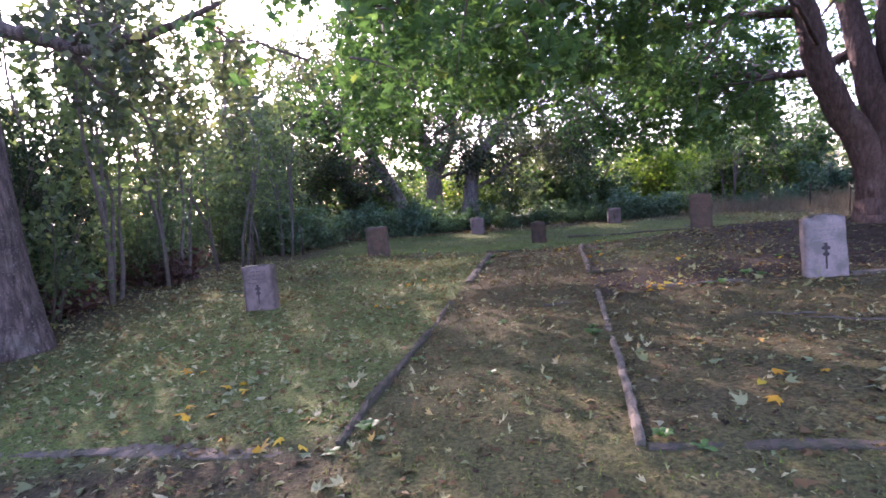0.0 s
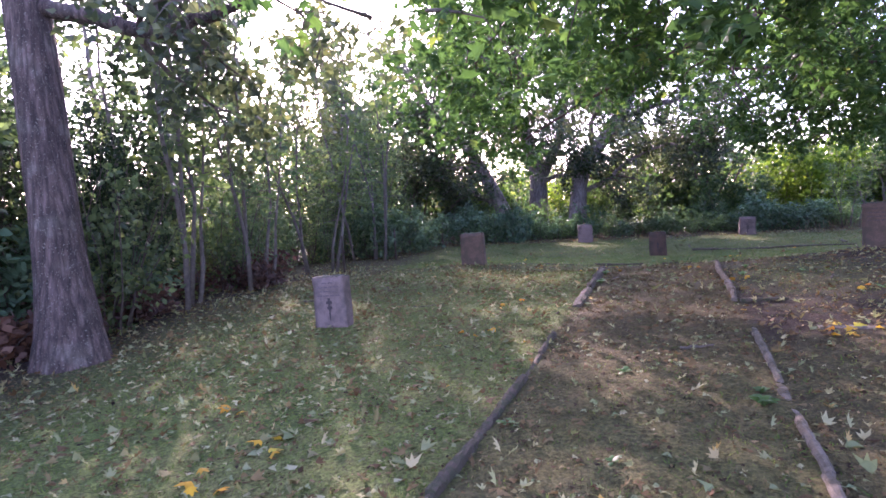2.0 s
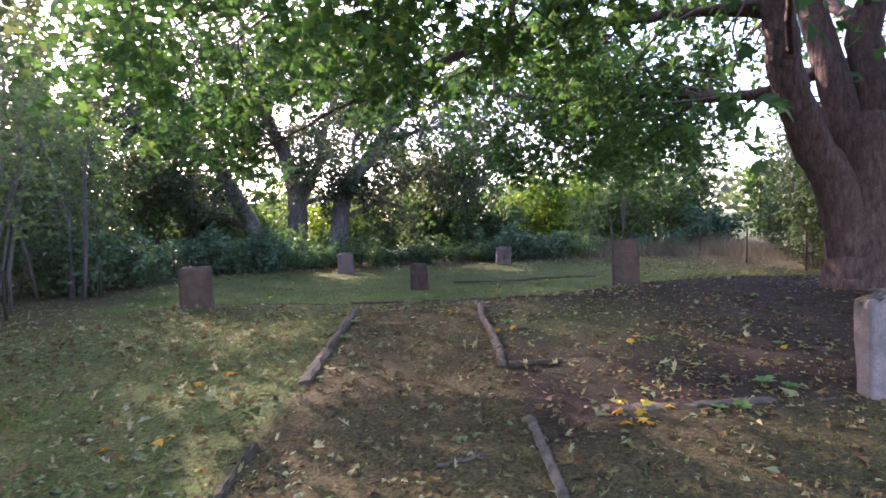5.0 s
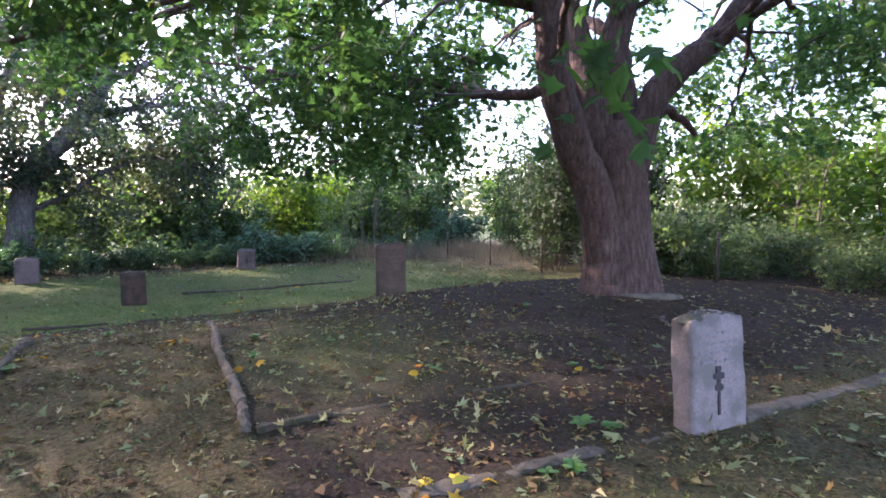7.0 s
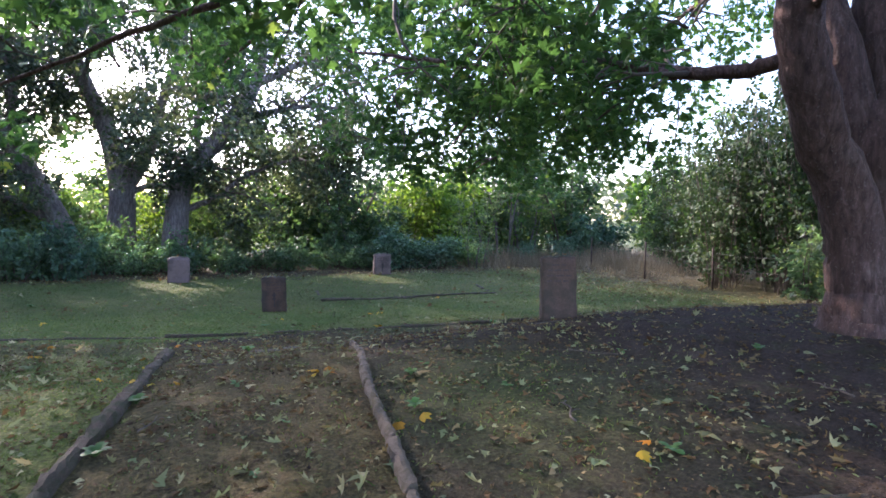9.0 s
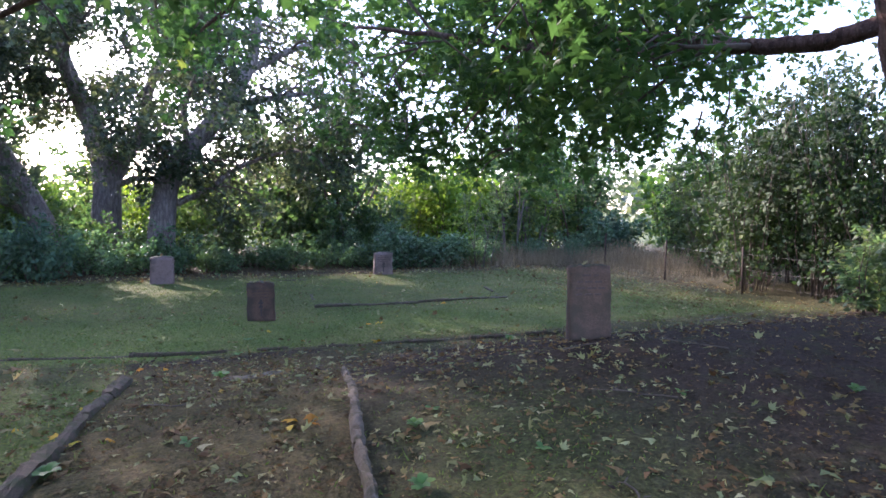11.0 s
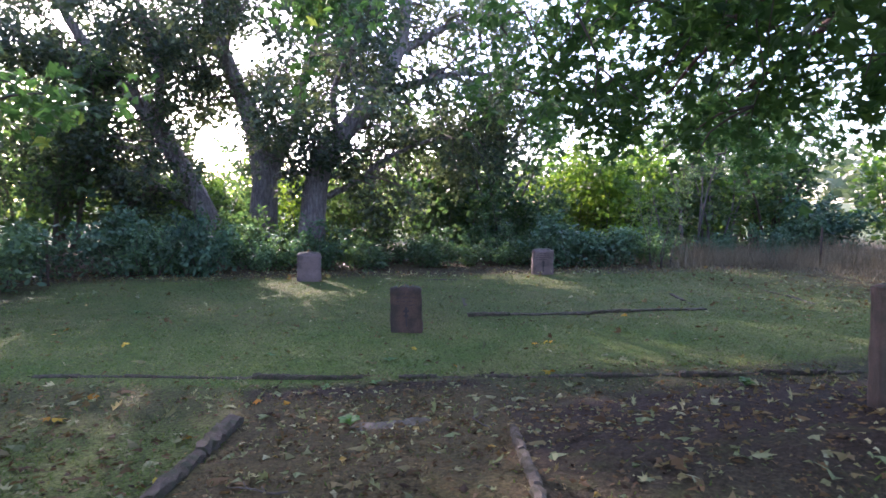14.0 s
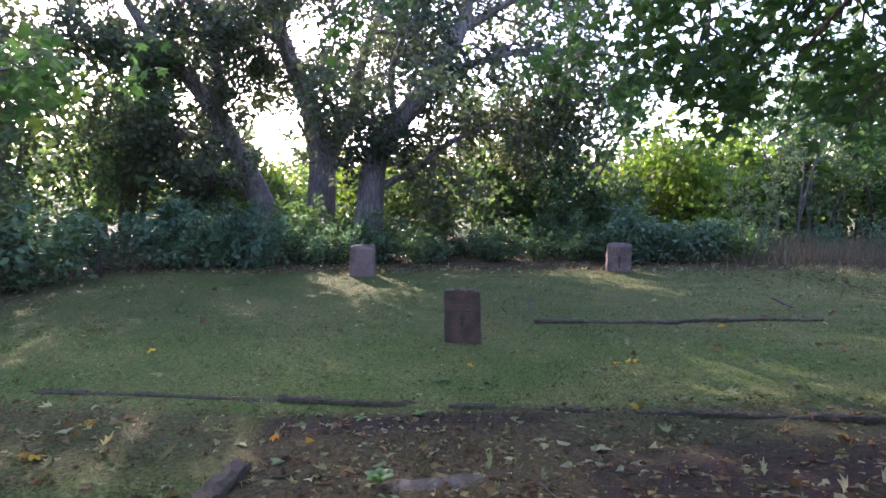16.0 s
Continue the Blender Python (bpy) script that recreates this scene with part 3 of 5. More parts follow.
# ---- kerbs ----
def kerb_piece(length, width, high, seed):
    prof = [(-0.5, -0.9), (-0.5, 0.22), (-0.4, 0.44), (-0.1, 0.52), (0.22, 0.48), (0.44, 0.36), (0.5, 0.1), (0.5, -0.9)]
    n, k = 13, len(prof)
    verts = []
    for i in range(n):
        f = i / (n - 1)
        end = 0.9 if i in (0, n - 1) else 1.0
        for j, (a, b) in enumerate(prof):
            q = Vector((i * 1.1 + seed * 3.1, j * 1.3, seed))
            verts.append(((f - 0.5) * length, a * width * end + noise.noise(q) * 0.2 * width, b * high * (end if b > 0 else 1) + (noise.noise(q + Vector((5, 1, 2))) + 0.6 * noise.noise(q * 2.3)) * min(0.02, 0.004 + 0.14 * high)))
    faces, sizes = [], []
    for i in range(n - 1):
        for j in range(k - 1):
            faces += [i * k + j, i * k + j + 1, (i + 1) * k + j + 1, (i + 1) * k + j]
            sizes.append(4)
    faces += list(range(k)) + list(range(n * k - 1, n * k - k - 1, -1))
    sizes += [k, k]
    return verts, faces, sizes


def kerb(points, width, high, mat, label, seed, length=0.6, lost=0.0):
    """A row of kerb stones set in the ground along a line."""
    base = empty("kerb", pose(points[0][0], points[0][1], gz(*points[0])))
    tagged(base, label, "kerb", "kerbs of the grave plots")
    rng = random.Random(seed)
    kinds_of = [mesh_of("kerb_stone", *kerb_piece(1.0, width, high, seed + i * 7), mat) for i in range(3)]
    inv = base.matrix_basis.inverted()
    for (x0, y0), (x1, y1) in zip(points, points[1:]):
        run = math.hypot(x1 - x0, y1 - y0)
        n = max(1, round(run / length))
        for i in range(n):
            f0, f1 = i / n, (i + 1) / n
            if lost and rng.random() < lost:
                continue
            a = Vector((x0 + (x1 - x0) * f0, y0 + (y1 - y0) * f0, 0))
            b = Vector((x0 + (x1 - x0) * f1, y0 + (y1 - y0) * f1, 0))
            a.z, b.z = gz(a.x, a.y), gz(b.x, b.y)
            mid, d = (a + b) / 2, b - a
            ob = part("kerb_stone", kinds_of[rng.randrange(3)], base)
            turn = Matrix.Rotation(math.atan2(d.y, d.x) + rng.gauss(0, 0.015), 4, "Z") @ Matrix.Rotation(-math.asin(d.z / d.length) + rng.gauss(0, 0.012), 4, "Y") @ Matrix.Rotation(rng.gauss(0, 0.06), 4, "X")
            ob.matrix_basis = inv @ Matrix.Translation(mid + Vector((0, 0, rng.gauss(-0.014, 0.011)))) @ turn @ Matrix.Diagonal((d.length + 0.002, rng.uniform(0.8, 1.25), rng.uniform(0.8, 1.15), 1))
    return base


kerb([(-4.7, 4.12), (-3.4, 3.86), (-2.2, 3.61), (-1.24, 3.4), (-0.8, 3.31)], 0.16, 0.025, KERB_MID, "low sunken stone kerb half buried in leafy grass", 2)
kerb([(1.04, 2.98), (2.0, 2.81), (3.6, 2.5)], 0.1, 0.045, KERB, "low sunken stone kerb half buried in leafy grass", 4)
kerb([(-0.72, 3.42), (-0.6, 4.0), (0.02, 6.95)], 0.06, 0.105, KERB, "narrow weathered kerb along the worn path", 6)
kerb([(1.01, 3.0), (1.27, 4.22), (1.78, 6.86)], 0.06, 0.09, KERB_PALE, "narrow pale kerb along the worn path", 9)
kerb([(0.27, 8.09), (0.49, 9.09), (0.77, 10.6), (0.95, 12.72)], 0.1, 0.155, KERB, "raised dark weathered kerb along the worn path", 11, 0.8)
kerb([(1.94, 7.98), (2.04, 8.4), (2.31, 9.97), (2.56, 11.0), (2.75, 12.0)], 0.065, 0.145, KERB_MID, "narrow weathered kerb between path and soil bed", 13)
kerb([(2.0, 7.97), (2.9, 7.86), (3.96, 7.54), (5.15, 7.19)], 0.07, 0.03, KERB, "low reddish kerb at the front of the soil bed", 15)
kerb([(2.3, 6.84), (2.9, 6.71), (3.94, 6.5)], 0.12, 0.04, KERB_MID, "low pale kerb running up to the gravestone", 17)
kerb([(4.45, 6.35), (5.12, 6.22), (6.2, 6.05)], 0.12, 0.035, KERB_MID, "low pale kerb running from the gravestone", 18)
kerb([(-0.9, 13.95), (0.9, 13.93)], 0.06, 0.045, KERB, "thin dark edging nearly grown over by the lawn", 20, 0.36, 0.1)
kerb([(0.9, 13.93), (2.2, 13.73), (3.87, 13.47), (5.1, 13.22), (6.4, 13.1)], 0.06, 0.09, KERB, "thin dark ragged edging at the front of the lawn", 19, 0.36, 0.03)
kerb([(3.4, 16.38), (5.2, 16.36), (7.0, 16.35)], 0.075, 0.085, KERB, "low dark kerb across the lawn", 21)
kerb([(2.72, 15.58), (4.44, 15.43)], 0.06, 0.019, KERB, "sunken kerb nearly grown over by the lawn", 23)
kerb([(3.42, 16.5), (3.94, 19.7)], 0.06, 0.015, KERB, "sunken kerb nearly grown over by the lawn", 25)
kerb([(7.02, 16.5), (7.36, 18.3)], 0.06, 0.019, KERB, "sunken kerb nearly grown over by the lawn", 27)
kerb([(2.7, 19.8), (3.9, 19.74)], 0.09, 0.043, KERB, "low dark kerb at the back of the lawn", 29)
kerb([(7.3, 20.28), (9.35, 20.38)], 0.09, 0.043, KERB, "low dark kerb at the back of the lawn", 31)
kerb([(9.3, 19.9), (9.2, 17.9), (9.0, 16.5)], 0.06, 0.019, KERB, "sunken kerb nearly grown over by the lawn", 33)
kerb([(8.5, 13.25), (9.9, 13.4)], 0.1, 0.043, KERB, "low dark kerb lying in leaf litter", 35)
kerb([(1.1, 12.6), (1.75, 12.42), (2.3, 12.5)], 0.16, 0.022, KERB_PALE, "flat worn stone strip across the end of the path", 37)


# ---- trees ----
def tree(name, x, y, trunk_lines, bark, leaf_mat, shape, label, seed, first, second, third, per_shoot, size, spread, droop=0.35, flat=0.5, reach=(0.3, 1.0), per=1.0, extra=(), lumps=0.12, keep=None, gaps=-0.3):
    """A tree from the lines of its trunk and limbs; finer branches, twigs and leaves grow on them."""
    rng, rs = random.Random(seed), np.random.RandomState(seed)
    root = empty(name, pose(x, y, gz(x, y)))
    tagged(root, label, "tree")
    off = Vector((x, y, gz(x, y)))
    limbs = []
    for i, (points, radii, leafy) in enumerate(trunk_lines):
        pts, rad = smooth_line([Vector(p) - off for p in points], radii, 6, 0.012 if i else 0.0, rng)
        t = Tubes()
        t.add(pts, rad, 16 if radii[0] > 0.12 else 9, lumps, seed + i)
        part("trunk" if i == 0 else "limb", t.mesh("trunk" if i == 0 else "limb", bark), root)
        if leafy:
            limbs.append((pts, rad))
    lines, spots = grow(limbs, rng, first, second, third, droop, reach, per)
    t = Tubes()
    for pts, rad in lines:
        if rad[0] > 0.009 and (not keep or all(keep(q + off) for q in pts[1:])):
            t.add(pts, rad, 5 if rad[0] > 0.02 else 4)
    tagged(part("branchwork", t.mesh("branchwork", TWIG), root), kind="stuff")
    if keep:
        spots = [c for c in spots if all(keep(q + off) for q in c)]
    spots = [c for c in spots if noise.noise((c[1] + off) * 1.05) + 0.5 * noise.noise((c[1] + off) * 2.3 + Vector((9, 4, 2))) > gaps]
    spots += [[Vector(q) - off for q in c] for c in extra]
    p, w = along(spots, per_shoot, spread, rs)
    part("crown", leaves_mesh("crown", p, rs.uniform(0.65, 1.25, len(p)) * size, shape, leaf_mat, rs, flat, 0.2, w), root)
    return root


def maple_room(p):
    """Where the maple bears leaves: clear of the walking height and of its own bare fork."""
    low = 2.6 if p.y < 10.8 else 2.2
    f = max(0.0, min(1.1, ((p.x - 0.7) * 6.4 + (p.y - 4.0) * 5.2) / 68.0))
    aside = math.hypot(p.x - 0.7 - 6.4 * f, p.y - 4.0 - 5.2 * f)
    if aside < 1.1 + 0.7 * f:
        low = max(low, 1.75 + 2.7 * f)
    if 10.4 < p.y < 14 and -0.1 < p.x < 3.4 and p.z < 3.3:
        return False
    airy = max(0.0, min(1.0, (p.x - 7.9) / 0.8))
    if airy and noise.noise(p * 1.15 + Vector((3, 8, 1))) < 0.22 * airy - 0.42:
        return False
    return p.z > low + 0.75 * noise.noise(Vector((p.x * 0.7, p.y * 0.7, 3.0)))


# the great maple by the soil bed
tree("maple_tree", 7.15, 9.2, [
    ([(7.17, 9.16, 0.2), (7.16, 9.16, 0.62), (7.14, 9.17, 0.95), (7.13, 9.2, 1.35), (7.14, 9.23, 1.85), (7.12, 9.28, 2.35), (7.14, 9.3, 2.75)], [0.6, 0.46, 0.4, 0.36, 0.34, 0.33, 0.24], False),
    ([(6.89, 9.28, 0.2), (6.89, 9.28, 0.62), (6.89, 9.28, 1.0), (6.83, 9.31, 1.5), (6.68, 9.34, 1.95), (6.42, 9.38, 2.4), (6.08, 9.37, 3.1), (5.87, 9.3, 3.8), (5.6, 9.15, 4.6), (5.1, 8.8, 5.8), (4.8, 8.4, 7.2)], [0.5, 0.36, 0.3, 0.275, 0.25, 0.225, 0.2, 0.18, 0.15, 0.11, 0.04], True),
    ([(7.02, 9.34, 2.1), (6.91, 9.54, 3.16), (6.89, 9.95, 4.34), (7.0, 10.3, 5.2), (6.9, 10.9, 6.8), (6.8, 11.4, 8.4)], [0.22, 0.2, 0.17, 0.14, 0.1, 0.03], True),
    ([(7.18, 9.24, 2.1), (7.29, 9.34, 2.88), (7.23, 9.42, 3.72), (7.5, 9.45, 4.6), (7.8, 9.4, 6.2), (8.1, 9.2, 8.6)], [0.24, 0.22, 0.2, 0.17, 0.12, 0.03], True),
    ([(7.22, 9.12, 2.1), (7.42, 9.05, 2.93), (7.76, 8.82, 3.47), (8.17, 8.54, 3.87), (8.5, 8.15, 4.5), (9.3, 7.3, 5.4), (10.4, 6.2, 6.2)], [0.22, 0.19, 0.17, 0.155, 0.14, 0.09, 0.03], True),
    ([(6.88, 9.6, 3.4), (6.62, 9.9, 3.28), (6.38, 10.25, 3.2), (6.05, 10.9, 3.28), (5.75, 11.6, 3.5), (5.1, 12.4, 3.5), (4.3, 13.2, 3.75), (3.3, 14.2, 4.0)], [0.1, 0.085, 0.08, 0.07, 0.06, 0.05, 0.035, 0.015], True),
    ([(5.95, 9.32, 3.95), (5.3, 9.75, 4.1), (4.5, 10.3, 4.15), (3.2, 10.9, 4.1), (1.6, 11.5, 3.6), (0.3, 11.9, 3.0), (-0.6, 12.0, 2.5)], [0.08, 0.07, 0.06, 0.05, 0.035, 0.02, 0.01], True),
    ([(5.7, 9.2, 4.4), (4.6, 8.6, 5.0), (3.0, 8.3, 5.2), (1.2, 8.2, 4.9), (-0.6, 8.1, 4.3)], [0.1, 0.08, 0.06, 0.04, 0.012], True),
    ([(5.5, 9.0, 4.9), (4.5, 7.4, 5.2), (3.2, 5.8, 5.1), (1.9, 4.6, 4.5), (1.0, 3.8, 3.9)], [0.1, 0.08, 0.055, 0.035, 0.012], True),
    ([(6.0, 9.3, 3.4), (5.2, 8.4, 3.75), (4.3, 7.4, 3.7), (3.4, 6.6, 3.3), (2.85, 6.2, 2.7), (2.62, 6.0, 2.05)], [0.05, 0.035, 0.022, 0.014, 0.007, 0.003], False),
    ([(3.0, 8.3, 5.2), (1.8, 7.0, 4.8), (0.6, 6.3, 4.2), (-0.5, 5.8, 3.7)], [0.05, 0.04, 0.025, 0.01], True),
    ([(1.2, 8.2, 4.9), (0.2, 9.4, 4.5), (-0.9, 10.4, 3.9)], [0.04, 0.028, 0.01], True),
    ([(3.0, 8.3, 5.2), (1.6, 9.7, 5.0), (0.4, 10.5, 4.5), (-0.6, 11.4, 4.0)], [0.05, 0.04, 0.025, 0.01], True),
    ([(4.6, 8.6, 5.0), (3.2, 7.2, 5.6), (1.6, 6.6, 5.6), (-0.2, 7.0, 5.2)], [0.05, 0.04, 0.025, 0.01], True),
    ([(6.95, 10.1, 4.8), (6.2, 11.6, 5.6), (5.2, 13.4, 5.6), (4.4, 15.2, 5.0)], [0.1, 0.08, 0.05, 0.015], True),
    ([(7.3, 9.6, 4.0), (8.2, 11.2, 4.9), (8.8, 12.8, 5.2), (9.0, 14.0, 5.0)], [0.1, 0.08, 0.05, 0.015], True),
    ([(5.77, 11.55, 3.48), (5.6, 13.0, 3.9), (5.4, 14.4, 3.6), (5.3, 15.5, 2.9)], [0.05, 0.04, 0.03, 0.012], True),
    ([(6.6, 12.2, 3.7), (7.1, 13.9, 4.0), (7.4, 15.4, 3.4), (7.4, 16.4, 2.8)], [0.05, 0.04, 0.03, 0.012], True),
    ([(6.14, 10.74, 3.26), (6.6, 12.2, 3.7), (6.5, 13.6, 3.5), (6.2, 14.8, 2.9)], [0.06, 0.05, 0.035, 0.012], True),
    ([(5.14, 12.34, 3.5), (4.9, 13.0, 3.2), (4.7, 13.7, 2.7)], [0.035, 0.025, 0.01], True),
    ([(3.2, 10.9, 4.1), (2.4, 12.3, 4.0), (1.6, 13.6, 3.5)], [0.05, 0.035, 0.012], True),
    ([(3.2, 10.9, 4.1), (2.5, 9.7, 4.4), (1.9, 8.7, 4.1), (1.4, 7.8, 3.6)], [0.045, 0.035, 0.025, 0.01], True),
    ([(4.6, 8.6, 5.0), (3.6, 9.4, 4.9), (2.4, 9.0, 4.5), (1.7, 9.2, 4.0)], [0.045, 0.035, 0.025, 0.01], True),
    ([(8.0, 8.6, 3.8), (8.6, 7.2, 4.4), (9.2, 5.9, 4.3), (9.7, 4.7, 3.6)], [0.07, 0.055, 0.035, 0.012], True),
    ([(9.0, 7.6, 5.1), (10.4, 8.2, 5.5), (12.0, 8.8, 5.0)], [0.06, 0.045, 0.012], True),
    ([(8.4, 8.3, 4.3), (9.6, 7.5, 4.6), (10.8, 6.6, 4.2), (11.6, 5.6, 3.5)], [0.06, 0.045, 0.03, 0.012], True),
    ([(8.2, 8.5, 3.9), (7.3, 7.2, 4.1), (6.4, 6.1, 3.8), (5.6, 5.4, 3.2)], [0.05, 0.04, 0.025, 0.01], True),
    ([(8.0, 7.2, 4.3), (8.4, 6.2, 3.9), (8.9, 5.3, 3.3)], [0.05, 0.035, 0.012], True),
    ([(8.2, 8.5, 3.9), (9.2, 8.9, 4.2), (10.4, 9.3, 4.3), (11.6, 9.6, 4.0)], [0.08, 0.06, 0.04, 0.012], True),
    ([(8.0, 8.6, 3.7), (8.0, 7.2, 4.3), (7.4, 5.6, 4.6), (6.4, 4.2, 4.2)], [0.08, 0.06, 0.04, 0.012], True),
    ([(8.4, 8.3, 4.2), (9.4, 8.8, 4.0), (10.3, 9.4, 3.5), (10.9, 10.0, 2.9)], [0.05, 0.04, 0.025, 0.01], True),
    ([(8.5, 8.15, 4.5), (9.8, 8.3, 4.3), (10.9, 8.8, 3.7), (11.6, 9.2, 3.1)], [0.05, 0.04, 0.025, 0.01], True),
    ([(8.5, 8.15, 4.5), (9.4, 8.9, 5.0), (10.4, 9.8, 5.0), (11.2, 10.6, 4.5)], [0.06, 0.045, 0.03, 0.01], True),
    ([(7.55, 8.95, 2.95), (8.0, 8.95, 2.85), (8.5, 9.05, 2.7)], [0.07, 0.055, 0.04], False),
], BARK_T, MAPLE, MAPLE_SIMPLE, "great spreading maple with forked reddish-brown trunk on bare soil", 11,
    (3.0, 1.6), (4, 0.9), (4, 0.45), 14, 0.122, 0.1, droop=0.4, flat=0.55, keep=maple_room, gaps=-0.38,
    extra=[[(2.66, 6.04, 2.3), (2.63, 6.0, 2.15), (2.6, 5.98, 2.02), (2.58, 5.97, 1.92)], [(2.7, 6.1, 2.3), (2.72, 6.02, 2.2), (2.7, 5.95, 2.1), (2.68, 5.9, 2.0)], [(2.86, 6.2, 2.75), (2.78, 6.2, 2.6), (2.7, 6.22, 2.45), (2.66, 6.25, 2.35)],
           [(3.4, 6.5, 3.2), (3.45, 6.3, 3.0), (3.5, 6.2, 2.8), (3.5, 6.15, 2.6)], [(3.1, 6.2, 2.9), (3.25, 6.05, 2.75), (3.35, 5.95, 2.55), (3.4, 5.9, 2.4)]])

def moved_back(lines, f):
    """The lines of a tree set farther off and larger, by the share f, from a point on the path."""
    c = Vector((1.65, 8.5, 1.69))
    return [([tuple(c + (Vector(p) - c) * f) for p in points], [r * f for r in radii], leafy) for points, radii, leafy in lines]


# three old trees behind the back hedge
tree("leaning_tree", -1.5, 24.9, moved_back([
    ([(-1.0, 22.7, 0.0), (-1.2, 22.76, 0.7), (-1.4, 22.8, 1.23), (-1.86, 22.92, 2.2), (-2.43, 23.04, 3.26), (-3.01, 23.15, 4.04), (-3.6, 23.24, 4.7), (-4.4, 23.3, 5.8), (-5.0, 23.3, 7.4)], [0.34, 0.28, 0.25, 0.23, 0.2, 0.17, 0.14, 0.1, 0.03], True),
    ([(-2.1, 22.95, 2.75), (-2.7, 22.82, 2.88), (-3.4, 22.85, 2.9), (-4.6, 22.8, 3.2)], [0.07, 0.06, 0.05, 0.015], True),
    ([(-1.7, 22.95, 1.5), (-2.3, 23.2, 1.85), (-3.1, 23.3, 2.3), (-4.2, 23.5, 2.6)], [0.09, 0.08, 0.06, 0.02], True),
    ([(-2.5, 23.05, 3.4), (-2.3, 22.6, 4.5), (-2.5, 22.0, 5.8), (-2.2, 21.4, 6.8)], [0.12, 0.09, 0.06, 0.02], True),
    ([(-3.3, 23.2, 4.4), (-4.6, 22.6, 4.8), (-6.0, 22.0, 4.9)], [0.09, 0.06, 0.02], True),
], 1.15), BARK_O, OAK, LOBE_SHAPE, "old grey tree leaning over the dark hedge", 23, (3.6, 1.4), (5, 0.8), (4, 0.45), 17, 0.132, 0.13, reach=(0.35, 1.0))
tree("forked_tree", -0.46, 25.2, moved_back([
    ([(-0.22, 23.25, 0.0), (-0.22, 23.3, 0.6), (-0.22, 23.33, 1.33), (-0.21, 23.41, 2.31), (-0.5, 23.54, 3.72), (-0.89, 23.65, 4.63), (-1.39, 23.8, 6.04), (-1.7, 23.9, 7.4), (-1.8, 24, 9.0)], [0.5, 0.38, 0.34, 0.3, 0.24, 0.2, 0.16, 0.1, 0.03], True),
    ([(-0.1, 23.38, 2.3), (0.2, 23.44, 2.95), (0.6, 23.46, 3.71), (0.8, 23.54, 4.83), (1.3, 23.6, 6.2), (1.4, 23.6, 7.8)], [0.2, 0.17, 0.15, 0.12, 0.07, 0.02], True),
    ([(-0.05, 23.3, 2.2), (0.5, 23.1, 2.4), (1.2, 22.9, 2.3), (2.0, 22.6, 2.2)], [0.09, 0.08, 0.06, 0.02], False),
    ([(-0.6, 23.5, 4.0), (-0.9, 22.8, 4.8), (-0.6, 21.9, 5.5), (-0.2, 21.0, 5.6)], [0.1, 0.08, 0.05, 0.015], True),
    ([(-1.0, 23.7, 5.0), (-2.2, 24.0, 5.8), (-3.4, 24.2, 6.2)], [0.1, 0.06, 0.02], True),
], 1.13), BARK_O, OAK, LOBE_SHAPE, "old forked grey tree behind the dark hedge", 29, (3.6, 1.4), (5, 0.8), (4, 0.45), 17, 0.132, 0.13, reach=(0.4, 1.0))
tree("spreading_tree", 0.95, 22.75, [
    ([(0.92, 22.7, 0.0), (0.95, 22.72, 0.6), (1.0, 22.76, 1.26), (1.13, 22.86, 2.28), (1.58, 22.92, 3.11), (2.35, 22.97, 4.06), (2.99, 23.06, 5.21), (3.24, 23.12, 5.97), (3.4, 23.2, 7.6)], [0.42, 0.33, 0.3, 0.27, 0.24, 0.22, 0.18, 0.13, 0.04], True),
    ([(1.2, 22.87, 1.8), (1.5, 22.89, 1.9), (2.09, 22.89, 2.2), (2.86, 22.92, 2.8), (3.9, 22.9, 3.2), (5.0, 22.8, 3.3)], [0.1, 0.09, 0.075, 0.06, 0.04, 0.012], True),
    ([(2.4, 22.97, 4.1), (3.4, 22.6, 4.5), (4.6, 22.2, 4.7), (5.6, 21.8, 4.5)], [0.12, 0.09, 0.06, 0.015], True),
    ([(1.6, 22.9, 3.1), (1.5, 22.2, 4.0), (1.8, 21.3, 4.7), (2.1, 20.4, 4.9)], [0.1, 0.08, 0.05, 0.015], True),
    ([(2.95, 23.05, 5.2), (4.2, 23.3, 6.0), (5.4, 23.5, 6.4)], [0.12, 0.08, 0.02], True),
], BARK_O, OAK, LOBE_SHAPE, "old grey tree with a limb spreading out low", 31, (3.6, 1.4), (5, 0.8), (4, 0.45), 17, 0.132, 0.13, reach=(0.35, 1.0))
